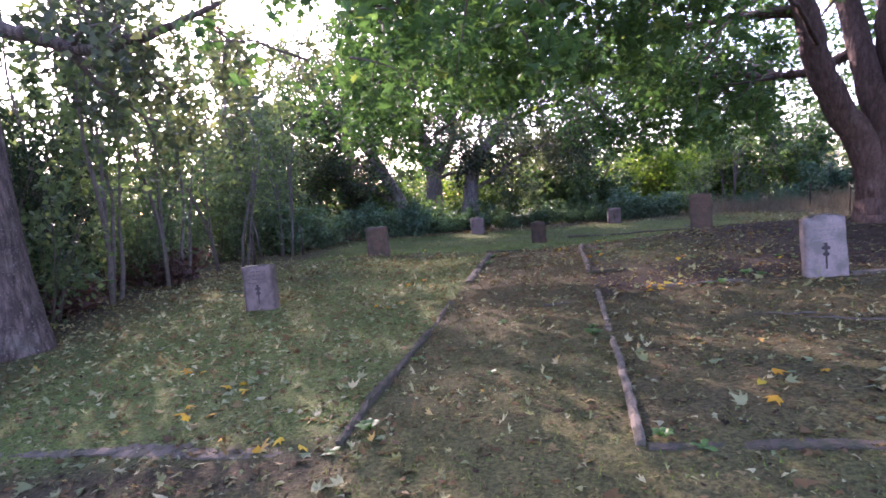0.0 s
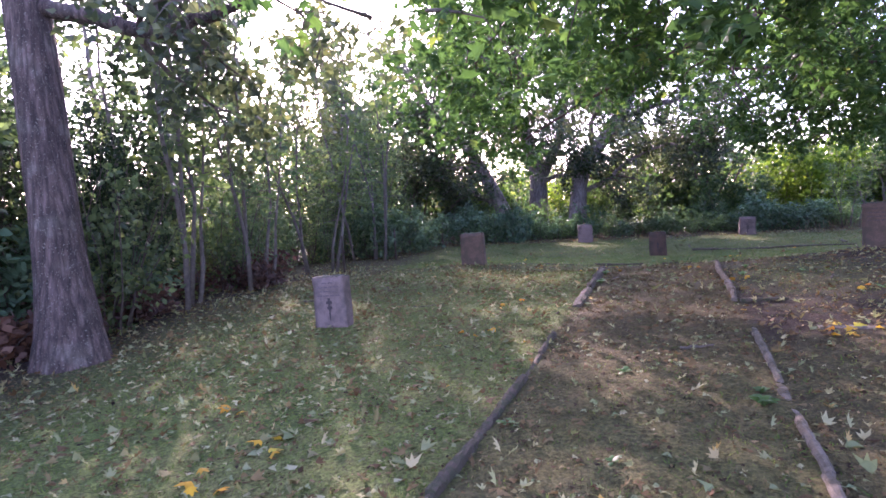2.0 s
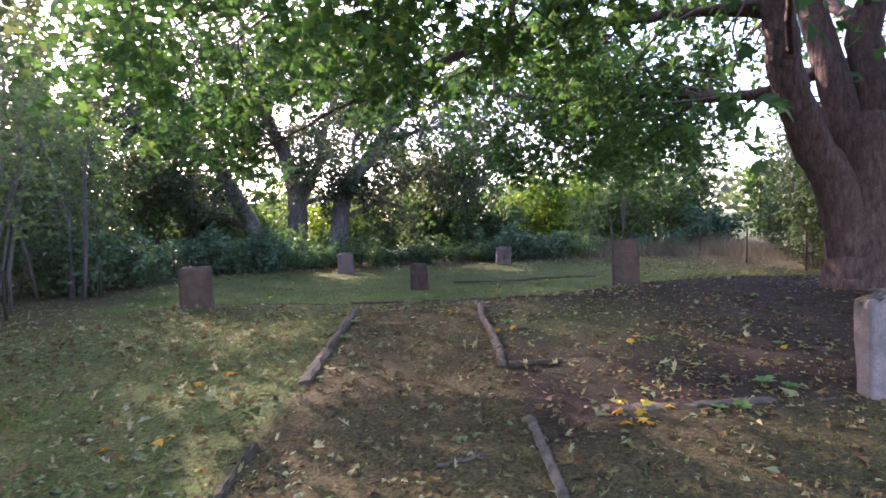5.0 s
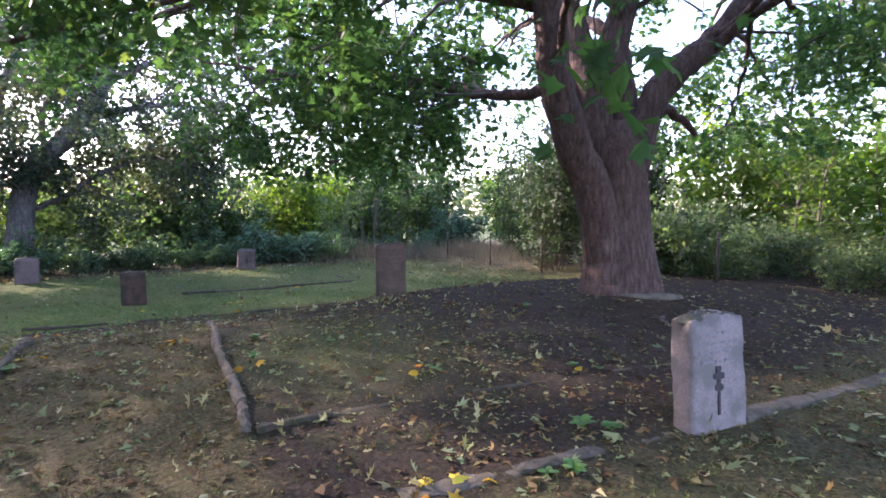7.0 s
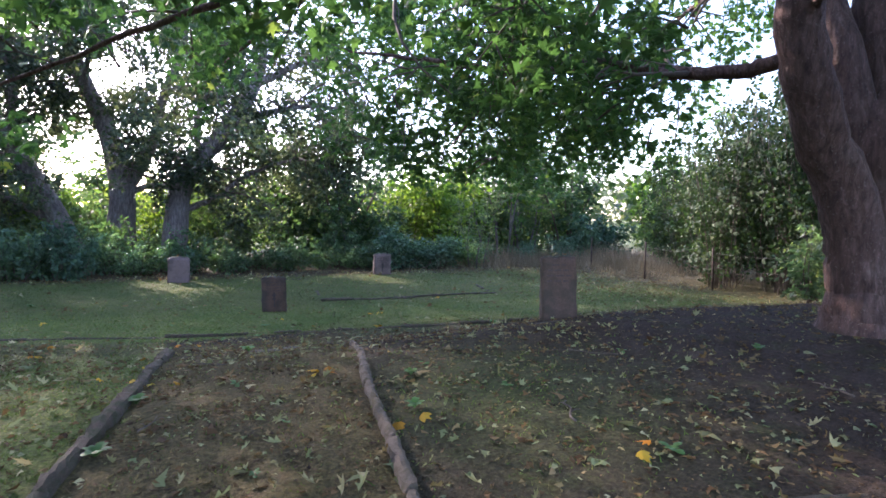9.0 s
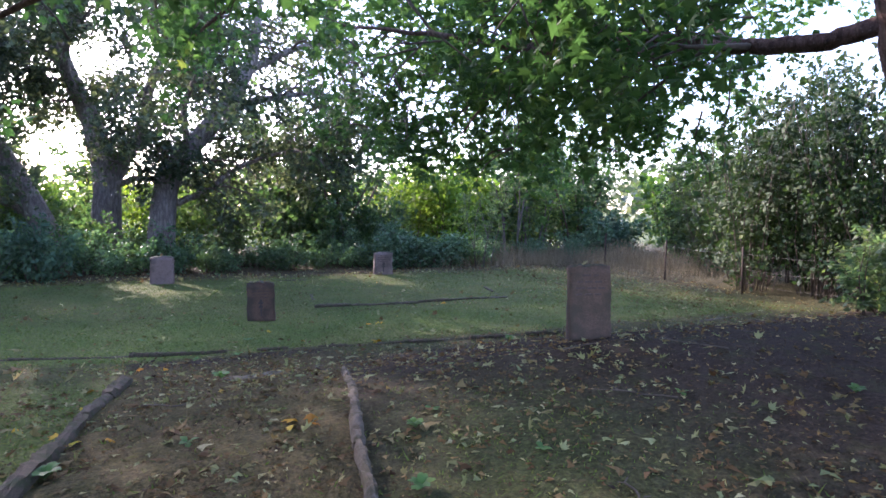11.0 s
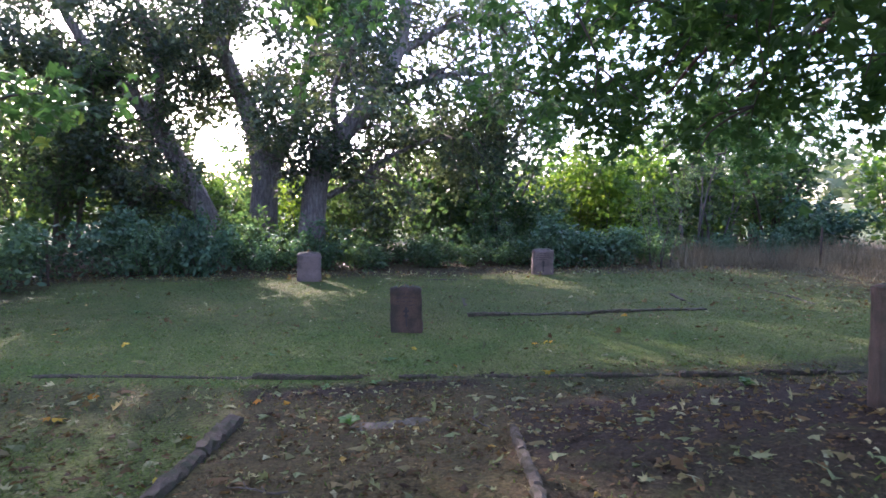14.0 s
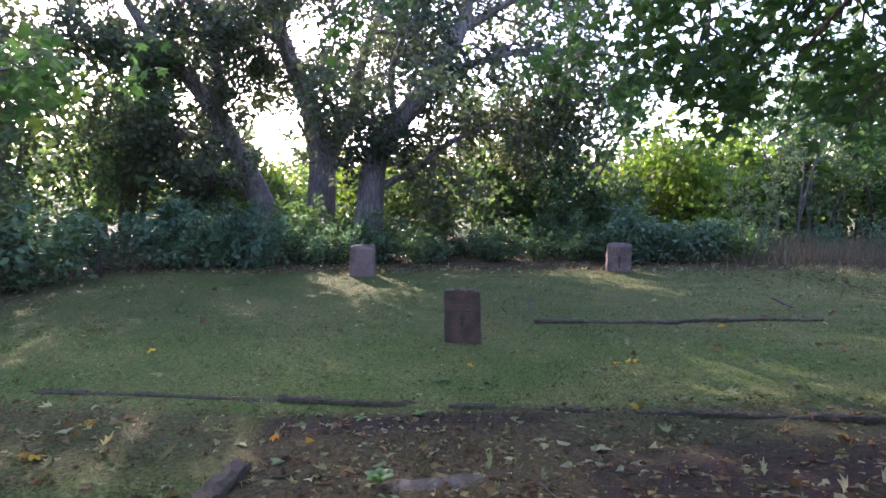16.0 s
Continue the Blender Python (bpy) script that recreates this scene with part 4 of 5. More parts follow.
tree("grey_trunk_tree", -5.15, 6.66, [
    ([(-5.13, 6.64, -0.1), (-5.14, 6.66, 0.4), (-5.2, 6.7, 0.95), (-5.25, 6.73, 1.5), (-5.38, 6.82, 2.78), (-5.51, 6.9, 4.07), (-5.6, 6.95, 5.6), (-5.6, 7.0, 8.0)], [0.44, 0.32, 0.265, 0.245, 0.23, 0.22, 0.18, 0.05], False),
    ([(-5.4, 6.9, 3.95), (-4.82, 7.01, 3.8), (-4.39, 7.08, 3.65), (-3.95, 7.16, 3.6), (-3.2, 7.4, 3.9), (-2.4, 7.8, 4.4)], [0.1, 0.09, 0.085, 0.075, 0.05, 0.015], True),
    ([(-5.55, 6.95, 5.0), (-4.6, 7.6, 5.8), (-3.4, 8.4, 6.2)], [0.09, 0.06, 0.015], True),
    ([(-5.55, 6.95, 4.6), (-6.2, 6.6, 5.3), (-7.2, 6.3, 5.6)], [0.08, 0.05, 0.015], True),
    ([(-5.6, 6.98, 6.0), (-5.2, 8.2, 6.8), (-5.0, 9.6, 7.0)], [0.08, 0.05, 0.015], True),
], BARK_L, OAK, LOBE_SHAPE, "tall tree with pale flaking grey bark beside the hedge", 37, (3.0, 1.2), (5, 0.7), (4, 0.4), 11, 0.12, 0.1, reach=(0.3, 1.0))


# ---- shrubs and young trees ----
def shrub_kind(name, seed, high, wide, stems, leaves, size, mat, bark, shape, bare=0.1, fan=0.5, flat=0.45, thick=0.014, spread=0.06, per=12, droop=0.25, twigs=False, reach=0.42):
    """A many-stemmed shrub at the origin: stems that fan out, and leafy sprays on their upper part."""
    rng, rs = random.Random(seed), np.random.RandomState(seed)
    root = empty(name)
    t, lines = Tubes(), []
    for _ in range(stems):
        a, r = rng.uniform(0, 2 * math.pi), wide * 0.25 * rng.random()
        p = Vector((math.cos(a) * r, math.sin(a) * r, -0.1))
        d = Vector((math.cos(a) * fan * rng.random(), math.sin(a) * fan * rng.random(), 1)).normalized()
        n, h = 7, high * rng.uniform(0.65, 1.05)
        pts = [p.copy()]
        for i in range(n):
            d = (d + Vector((rng.gauss(0, 0.09), rng.gauss(0, 0.09), 0.02))).normalized()
            p = p + d * (h / n)
            pts.append(p.copy())
        t.add(pts, [thick * (1 - 0.75 * i / n) * rng.uniform(0.8, 1.2) for i in range(n + 1)], 6 if stems <= 8 else 5)
        lines.append(pts)
        if stems <= 8:
            part("stem", t.mesh("stem", bark), root)
            t = Tubes()
    sprays = []
    for _ in range(max(1, leaves // per)):
        pts = lines[rng.randrange(len(lines))]
        f = bare + (1 - bare) * rng.random() ** 0.8
        i = min(len(pts) - 2, int(f * (len(pts) - 1)))
        q = pts[i].lerp(pts[i + 1], rng.random())
        a = rng.uniform(0, 2 * math.pi)
        d = Vector((math.cos(a), math.sin(a), rng.uniform(-0.1, 0.7)))
        run = wide * reach * rng.uniform(0.35, 1.1) * (1.2 - 0.75 * f)
        shoot = [q.copy()]
        for k in range(3):
            q = q + d.normalized() * (run / 3)
            q.z = max(q.z, 0.06)
            d.z -= droop
            d.x, d.y = d.x + rng.gauss(0, 0.2), d.y + rng.gauss(0, 0.2)
            shoot.append(q.copy())
        sprays.append(shoot)
        if twigs:
            t.add(shoot, [thick * 0.3, thick * 0.22, thick * 0.15, thick * 0.08], 3)
    if t.count:
        tagged(part("stemwork", t.mesh("stemwork", bark), root), kind="stuff")
    p, w = along(sprays, per, spread, rs)
    p[:, 2] = np.maximum(p[:, 2], 0.03)
    part("foliage", leaves_mesh("foliage", p, rs.uniform(0.6, 1.3, len(p)) * size, shape, mat, rs, flat, 0.2, w), root)
    return root


def set_out(kind, places, label, category, group, seed, lo=0.85, hi=1.15):
    """Copies of a kind at the places (x, y, scale), the first of them the kind itself."""
    rng = random.Random(seed)
    for i, (x, y, s) in enumerate(places):
        m = pose(x, y, gz(x, y), 0, 0, rng.uniform(0, 360)) @ Matrix.Diagonal((s * rng.uniform(lo, hi), s * rng.uniform(lo, hi), s * rng.uniform(lo, hi), 1))
        if i == 0:
            kind.matrix_basis = m
            tagged(kind, label, category, group)
        else:
            copy_thing(kind, m)


def spread_along(line, step, jitter, seed, lo=0.85, hi=1.15, depth=1, gap=0.8):
    """Places along a line of corners, in one or more rows away from it to its left."""
    rng, out = random.Random(seed), []
    for (x0, y0), (x1, y1) in zip(line, line[1:]):
        run = math.hypot(x1 - x0, y1 - y0)
        nx, ny = -(y1 - y0) / run, (x1 - x0) / run
        for row in range(depth):
            for i in range(max(1, round(run / step))):
                f = (i + 0.5 * (row % 2) + rng.random() * 0.5) * step / run
                out.append((x0 + (x1 - x0) * f + nx * row * gap + rng.gauss(0, jitter), y0 + (y1 - y0) * f + ny * row * gap + rng.gauss(0, jitter), rng.uniform(lo, hi)))
    return out


bush_a = shrub_kind("hedge_bush", 51, 1.55, 1.5, 10, 1500, 0.12, HEDGE, TWIG, DIAMOND, 0.12, 0.7)
set_out(bush_a, spread_along([(-2.6, 21.5), (9.6, 22.3)], 1.05, 0.28, 1, 0.65, 1.1, 2, 0.9), "low dark green hedge bush behind the lawn", "bush", "bushes of the back hedge", 2)
bush_b = shrub_kind("dark_bush", 57, 1.6, 2.2, 14, 2600, 0.13, RHODO, TWIG, OVAL_SHAPE, 0.1, 0.8, flat=0.6, per=9, reach=0.36)
set_out(bush_b, [(-2.5, 21.3, 0.95), (-1.3, 21.2, 0.85), (7.0, 21.6, 0.9), (8.0, 21.7, 0.75), (-4.4, 19.3, 0.95), (-5.3, 18.0, 1.05), (-4.1, 20.9, 0.8), (14.3, 23.2, 0.8), (15.6, 23.4, 1.1), (13.2, 22.6, 0.55), (12.0, 23.2, 0.55), (-6.8, 6.2, 1.1), (-7.4, 7.6, 1.2), (-6.9, 4.6, 1.1), (-7.0, 9.2, 0.9)], "broad dark evergreen bush with glossy leaves", "bush", "evergreen bushes", 3)
leggy_a = shrub_kind("leggy_shrub", 61, 2.6, 2.0, 12, 1300, 0.125, SHRUB, TWIG, DIAMOND, 0.08, 0.55, thick=0.017)
set_out(leggy_a, spread_along([(-6.1, 7.6), (-6.3, 10.5), (-6.7, 14.0), (-6.5, 17.2), (-5.8, 19.6)], 1.15, 0.3, 4, 0.7, 1.15, 2, 0.95), "tall leggy shrub with thin bare stems", "shrub", "shrubs along the side", 5)
leggy_b = shrub_kind("leggy_shrub", 67, 5.6, 2.4, 8, 1900, 0.15, SHRUB, TWIG, DIAMOND, 0.15, 0.3, thick=0.019, twigs=True)
set_out(leggy_b, spread_along([(-7.4, 6.0), (-7.6, 12.0), (-7.4, 18.5), (-6.0, 22.5)], 1.5, 0.4, 6, 0.85, 1.25, 1, 1.6), "slender young tree with pale thin stems", "young tree", "young trees along the side", 7)
thicket = shrub_kind("thicket_shrub", 71, 4.5, 1.9, 24, 4800, 0.105, DENSE, TWIG, DIAMOND, 0.1, 0.26, thick=0.013, per=14)
set_out(thicket, [(12.6, 15.6, 0.95), (13.6, 16.4, 1.1), (13.0, 14.2, 1.15), (13.9, 14.9, 1.2), (12.7, 13.0, 0.95), (14.9, 15.9, 1.1), (14.6, 18.4, 0.8), (16.0, 20.4, 0.9), (-7.2, 7.2, 0.85), (-6.7, 5.9, 0.75), (-8.2, 8.6, 0.95), (-6.4, 8.7, 0.7), (-7.0, 10.2, 0.75)], "dense upright thicket shrub with thin dark stems", "shrub", "thicket shrubs", 8)
side = shrub_kind("side_shrub", 73, 1.7, 1.9, 12, 1900, 0.12, SHRUB, TWIG, DIAMOND, 0.08, 0.65)
set_out(side, spread_along([(11.0, 3.5), (11.0, 7.0), (10.6, 9.0), (10.7, 11.5)], 1.0, 0.3, 9, 0.45, 0.75, 1) + [(10.4, 10.4, 1.3), (10.9, 11.2, 1.5), (10.1, 11.4, 1.15), (11.7, 12.2, 1.4), (12.6, 8.6, 0.9), (13.0, 6.8, 0.8), (12.8, 4.8, 0.9), (13.8, 3.0, 1.1), (12.3, 10.2, 1.0), (14.6, 11.4, 1.2), (11.6, 9.2, 0.95), (11.9, 7.4, 0.85), (11.7, 5.8, 0.8), (13.4, 9.4, 1.0), (13.2, 11.4, 1.2)], "leafy green shrub along the fence", "shrub", "shrubs along the fence", 10)
birch = shrub_kind("slender_birch", 79, 6.4, 2.6, 3, 2300, 0.13, LIME, PALE_STEM, DIAMOND, 0.12, 0.18, thick=0.04, twigs=True, spread=0.1)
set_out(birch, spread_along([(12.8, 1.0), (13.4, 7.0), (14.4, 10.5)], 1.25, 0.5, 11, 0.7, 1.1, 2, -2.0), "slender birch with pale stems and airy leaves", "young tree", "birches beyond the fence", 12)
sunny = shrub_kind("sunlit_shrub", 83, 2.7, 2.6, 9, 1300, 0.16, BACK, TWIG, DIAMOND, 0.05, 0.7, spread=0.09)
set_out(sunny, spread_along([(-7.0, 26.6), (4.0, 25.4), (16.0, 25.2)], 2.2, 0.8, 13, 0.55, 1.15, 2, 2.4) + [(17.5, 21.5, 0.9), (19.0, 23.6, 1.1), (16.6, 20.6, 0.7), (20.4, 21.4, 1.1), (18.2, 19.0, 0.8), (12.5, 26.5, 1.2), (2.2, 27, 1.0), (-3.4, 27.5, 0.9), (6.6, 24.2, 0.8), (4.4, 24.0, 0.7), (2.6, 24.0, 0.65), (-0.7, 23.5, 0.55), (-2.3, 23.8, 0.55), (0.2, 23.6, 0.55)], "green leafy shrub behind the hedge", "shrub", "shrubs behind the hedge", 14)
lime = shrub_kind("lime_green_shrub", 85, 3.4, 2.8, 8, 2400, 0.15, LIME, TWIG, DIAMOND, 0.05, 0.5, spread=0.1)
set_out(lime, [(9.7, 25.0, 1.25), (10.9, 26.2, 1.15), (8.7, 26.4, 0.95), (0.6, 27.0, 0.75), (-2.6, 27.0, 0.7), (4.9, 28.0, 0.9), (18.4, 22.6, 1.1), (16.2, 12.4, 1.0), (15.2, 8.6, 0.9), (16.6, 10.2, 1.1), (15.6, 6.4, 0.9)], "bright yellow-green sunlit shrub", "shrub", "sunlit shrubs", 19)
dark_round = shrub_kind("round_tree", 89, 4.6, 3.2, 7, 3000, 0.165, BACK, TWIG, LOBE_SHAPE, 0.2, 0.45, thick=0.05, spread=0.1)
set_out(dark_round, [(5.6, 25.0, 1.25), (4.3, 25.9, 1.15), (-6.5, 26.5, 1.15), (-9.5, 24.5, 1.3), (-12, 20, 0.75), (-13.5, 9, 1.4), (17.0, 16.6, 1.05), (15.2, 25.5, 0.8), (21, 22, 0.9), (22.5, 9.5, 0.7), (21.5, 4.0, 0.8), (22, 13.5, 0.8), (16.5, 0.5, 0.9), (-4.2, 30.5, 0.8), (-1.2, 34.0, 0.9), (2.2, 33.6, 0.85), (14.0, 31.5, 0.9), (17.0, 28.5, 1.0), (-8.5, 29.0, 1.1)], "small dense round-headed tree", "tree", "round-headed trees", 15)
thin = shrub_kind("thin_trunk_tree", 97, 6.2, 2.6, 5, 1500, 0.13, SHRUB, PALE_STEM, DIAMOND, 0.3, 0.28, thick=0.034, twigs=True)
set_out(thin, [(15.6, 26.2, 1.1), (14.4, 26.9, 1.0), (13.1, 24.6, 0.95), (12.2, 25.4, 0.95), (11.6, 24.4, 0.8), (-5.2, 14.5, 0.95), (-5.4, 11.5, 0.95), (-5.0, 17.2, 0.95), (-5.7, 9.6, 1.0), (9.05, 21.1, 0.42)], "thin-stemmed tree with sparse leaves", "tree", "thin-stemmed trees", 16)


bracken = shrub_kind("dead_bracken", 101, 0.8, 1.4, 14, 1100, 0.12, BROWN, TWIG, DIAMOND, 0.05, 0.9)
# heaps beyond x = 13 stand in for reddish brick-like patches farther back
set_out(bracken, [(13.9, 9.0, 1.1), (14.6, 9.8, 1.2), (12.6, 5.4, 1.1), (14.2, 7.8, 1.0), (-6.0, 7.2, 0.8), (-6.4, 6.2, 0.9), (-5.9, 8.6, 0.7), (-5.8, 11.4, 0.9), (-6.2, 12.2, 1.0), (-6.6, 10.4, 0.8)], "heap of reddish-brown dead bracken under the shrubs", "bracken", "dead bracken", 17)


def far_woods():
    rs = np.random.RandomState(7)
    n = 2000
    a = rs.uniform(0, 2 * np.pi, n)
    r = rs.uniform(55, 120, n) ** 1.0
    cx, cy = r * np.sin(a), 10 + r * np.cos(a)
    top = 4.2 + 6.0 * (r - 55) / 65 + 2.0 * np.sin(a * 9) + rs.normal(0, 0.6, n)
    c = np.stack((cx, cy, np.zeros(n)), -1)
    k = 16
    p = np.repeat(c, k, 0)
    p[:, :2] += rs.normal(0, 1.8, (n * k, 2))
    p[:, 2] = np.repeat(np.maximum(top, 1.5), k) * rs.beta(1.6, 1.1, n * k) - 0.6
    tagged(new("far_woods", leaves_mesh("far_woods", p, rs.uniform(0.7, 1.5, n * k), DIAMOND, OAK, rs, 0.4)), "distant band of green woodland beyond the field", "woods", kind="stuff")


far_woods()
tall = shrub_kind("tall_tree", 103, 9.4, 4.2, 4, 5400, 0.185, OAK, BARK_O, LOBE_SHAPE, 0.14, 0.22, thick=0.085, spread=0.12, per=16)
set_out(tall, [(-7.4, 19.2, 0.95), (-10.3, 13.2, 1.05), (-8.2, 22.0, 1.0), (-9.6, 5.6, 1.0), (-4.6, 27.5, 0.7), (17.5, 0.5, 0.75)], "tall leafy tree standing behind the shrubs", "tree", "tall trees behind the shrubs", 18)


def blades(name, x, y, high, wide, mat, rs, lean=0.5):
    n = len(x)
    a, b = rs.uniform(0, 2 * np.pi, n), rs.uniform(0, 2 * np.pi, n)
    z = height(x, y) - 0.004
    h = high * rs.uniform(0.5, 1.3, n)
    o = np.abs(rs.normal(0, lean, n)) * h
    base = np.stack((x, y, z), -1)
    w = np.stack((np.cos(a), np.sin(a), np.zeros(n)), -1) * (wide * rs.uniform(0.6, 1.3, n))[:, None]
    tip = base + np.stack((np.cos(b) * o, np.sin(b) * o, h), -1)
    v = np.stack((base - w, base + w, tip), 1).reshape(-1, 3)
    return mesh_of(name, v, np.arange(3 * n), np.full(n, 3), mat, np.repeat(rs.beta(2, 2, n), 3))


def grass():
    rs = np.random.RandomState(41)
    n = 470000
    x, y = rs.uniform(-5.5, 11.5, n), rs.uniform(1.2, 21, n)
    _, turf = kinds(x, y)
    patch = 0.5 + 0.25 * np.sin(x * 0.9 + 2 * np.sin(y * 0.7)) + 0.25 * np.sin(y * 1.3 + 1.7 * np.sin(x * 0.8))
    keep = rs.uniform(0, 1, n) < np.clip(turf * (0.7 + 0.5 * patch), 0, 1) * 0.85
    x, y = x[keep], y[keep]
    tagged(new("turf_grass", blades("turf_grass", x, y, 0.022, 0.0055, GRASS, rs, 1.6)), "short mown green grass with bare patches", "grass", kind="stuff")
    n = 200000
    x, y = rs.uniform(-5, 6.5, n), rs.uniform(1.2, 13.4, n)
    path, turf = kinds(x, y)
    patch = 0.5 + 0.5 * np.sin(x * 2.7 + 2 * np.sin(y * 1.7)) * np.sin(y * 3.1 + x)
    keep = rs.uniform(0, 1, n) < path * (1 - 0.6 * turf) * (0.35 + 0.65 * patch) * 0.8
    x, y = x[keep], y[keep]
    tagged(new("path_grass", blades("path_grass", x, y, 0.026, 0.003, THATCH, rs, 1.4)), "short dead brown grass trodden on the path", "grass", kind="stuff")
    n = 17000
    x, y = rs.normal(12.4, 1.9, n), rs.normal(22.2, 1.0, n)
    keep = rs.uniform(0, 1, n) < np.clip(np.sin(x * 2.3 + 1.5 * np.sin(y * 2)) * np.sin(y * 2.9 + x) + 0.45, 0.03, 1)
    x, y = x[keep], y[keep]
    x, y = np.concatenate((x, rs.normal(14.2, 1.0, 4000))), np.concatenate((y, rs.normal(20.0, 1.3, 4000)))
    tagged(new("dry_grass", blades("dry_grass", x, y, 0.22 + 0.45 * np.abs(np.sin(x * 2.1 + y) * np.sin(y * 1.7 + 0.6 * x)), 0.006, STRAW, rs, 0.55)), "tall dry straw-coloured grass by the fence", "grass", kind="stuff")


grass()


def litter():
    """Fallen leaves, thickest under the trees and along the hedges."""
    rs = np.random.RandomState(43)
    n = 88000
    x, y = rs.uniform(-6.5, 12.5, n), rs.uniform(0.6, 21.8, n)
    path, turf = kinds(x, y)
    lawn = soft(y, 13.4, 14)
    thick = 0.5 - 0.4 * lawn + 0.25 * soft(x, 2.2, 3.0) * (1 - lawn) * (1 - 0.6 * soft(x, 4.2, 6.0)) + 0.5 * soft(-x, 3.0, 5.0) + 0.55 * soft(y, 20.0, 20.8) + 0.5 * soft(x, 7, 10) * lawn
    thick = thick + 0.55 * path * (1 - turf) * soft(y, 5.5, 7.5) * (1 - lawn)
    thick = thick * (0.55 + 0.9 * np.clip(np.sin(x * 1.3 + np.sin(y * 0.9) * 2) * np.sin(y * 1.5 + x * 0.4) + 0.4, 0, 1))
    plot = turf * (1 - lawn) * soft(0.3 - x, 0, 0.6)
    thick = thick + 0.35 * plot
    thick = thick * (1 - 0.6 * soft(x, 4.8, 6.0) * (1 - lawn) * soft(y, 7.0, 8.0))
    keep = rs.uniform(0, 1, n) < thick
    broad = np.where((plot > 0.3) & (rs.uniform(0, 1, n) < 0.3), 1.6, 1.0)[keep]
    x, y = x[keep], y[keep]
    p = np.stack((x, y, height(x, y) + rs.uniform(0.008, 0.022, len(x))), -1)
    me = leaves_mesh("leaf_litter", p, np.clip(broad * rs.gamma(3.4, 0.0178, len(x)), 0.02, 0.13), LITTER_SHAPE, FALLEN, rs, 0.9, 0.4)
    tagged(new("leaf_litter", me), "scattered fallen leaves, tan, brown and grey-green", "leaf litter", kind="stuff")


litter()


def broad_leaves():
    """Larger curled leaves, pale green to tan, on the plots, the path and the bed, thinly on the lawn."""
    rs = np.random.RandomState(45)
    n = 26000
    x, y = rs.uniform(-6.0, 11.0, n), rs.uniform(0.8, 20.6, n)
    lawn = soft(y, 13.5, 13.9)
    drift = 0.5 + 0.5 * np.sin(x * 1.7 + 2 * np.sin(y * 1.3)) * np.sin(y * 1.9 - x * 0.7)
    thick = 0.08 + 0.3 * drift + 0.3 * soft(0.4 - x, 0, 0.8) * (1 - soft(y, 12, 13.5)) + 0.25 * soft(-x, 2.8, 4.5) - 0.12 * soft(x, 5.0, 6.5) - 0.1 * soft(x, 2.2, 2.8)
    thick = thick * (1 - lawn) + lawn * (0.045 + 0.5 * soft(y, 19.6, 20.4) + 0.3 * soft(x, 8.0, 10.0))
    edge = np.minimum(np.abs(x - np.interp(y, *PATH_LEFT)), np.abs(x - np.interp(y, *PATH_RIGHT)))
    thick = thick * np.where((edge < 0.1) & (y > 3) & (y < 13), 0.15, 1.0)
    keep = rs.uniform(0, 1, n) < thick
    x, y, lawn = x[keep], y[keep], lawn[keep]
    whole = rs.uniform(0, 1, len(x)) < 0.45
    for name, pick, shape, mean, curl, rest in (("broad_leaf_litter", whole, MAPLE_SHAPE, 0.0068, -0.6, 0.74), ("curled_leaf_litter", ~whole, CURL_SHAPE, 0.0066, -0.9, 0.68)):
        p = np.stack((x[pick], y[pick], height(x[pick], y[pick]) + rs.uniform(0.012, 0.03, pick.sum()) + 0.016 * lawn[pick]), -1)
        me = leaves_mesh(name, p, np.clip(rs.gamma(9, mean, len(p)), 0.035, 0.105), shape, CURLED, rs, rest, curl)
        tagged(new(name, me), "curled fallen leaves, dull green, tan and grey", "leaf litter", kind="stuff")


broad_leaves()


def crumbs():
    """Bits of twig, husk and soil that roughen the bare ground."""
    rs = np.random.RandomState(47)
    n = 85000
    x, y = rs.uniform(-5, 9, n), rs.uniform(1.0, 14, n)
    _, turf = kinds(x, y)
    keep = rs.uniform(0, 1, n) < 0.75 - 0.4 * turf
    x, y = x[keep], y[keep]
    p = np.stack((x, y, height(x, y) + rs.uniform(0.0, 0.012, len(x))), -1)
    tagged(new("ground_debris", leaves_mesh("ground_debris", p, rs.gamma(3, 0.009, len(x)), DIAMOND, DEBRIS, rs, 0.88, 0.3)), "crumbled leaf bits and husks on bare soil", "leaf litter", kind="stuff")


crumbs()


# ---- single leaves and weeds ----
def fallen_leaf(x, y, size, seed, mat, label):
    rs = np.random.RandomState(seed)
    me = leaves_mesh("fallen_leaf", np.zeros((1, 3)), [size], MAPLE_SHAPE, mat, rs, 0.9, 0.35)
    ob = new("fallen_leaf", me)
    ob.location = (x, y, gz(x, y) + 0.035)
    tagged(ob, label, "leaf", "bright fallen leaves")


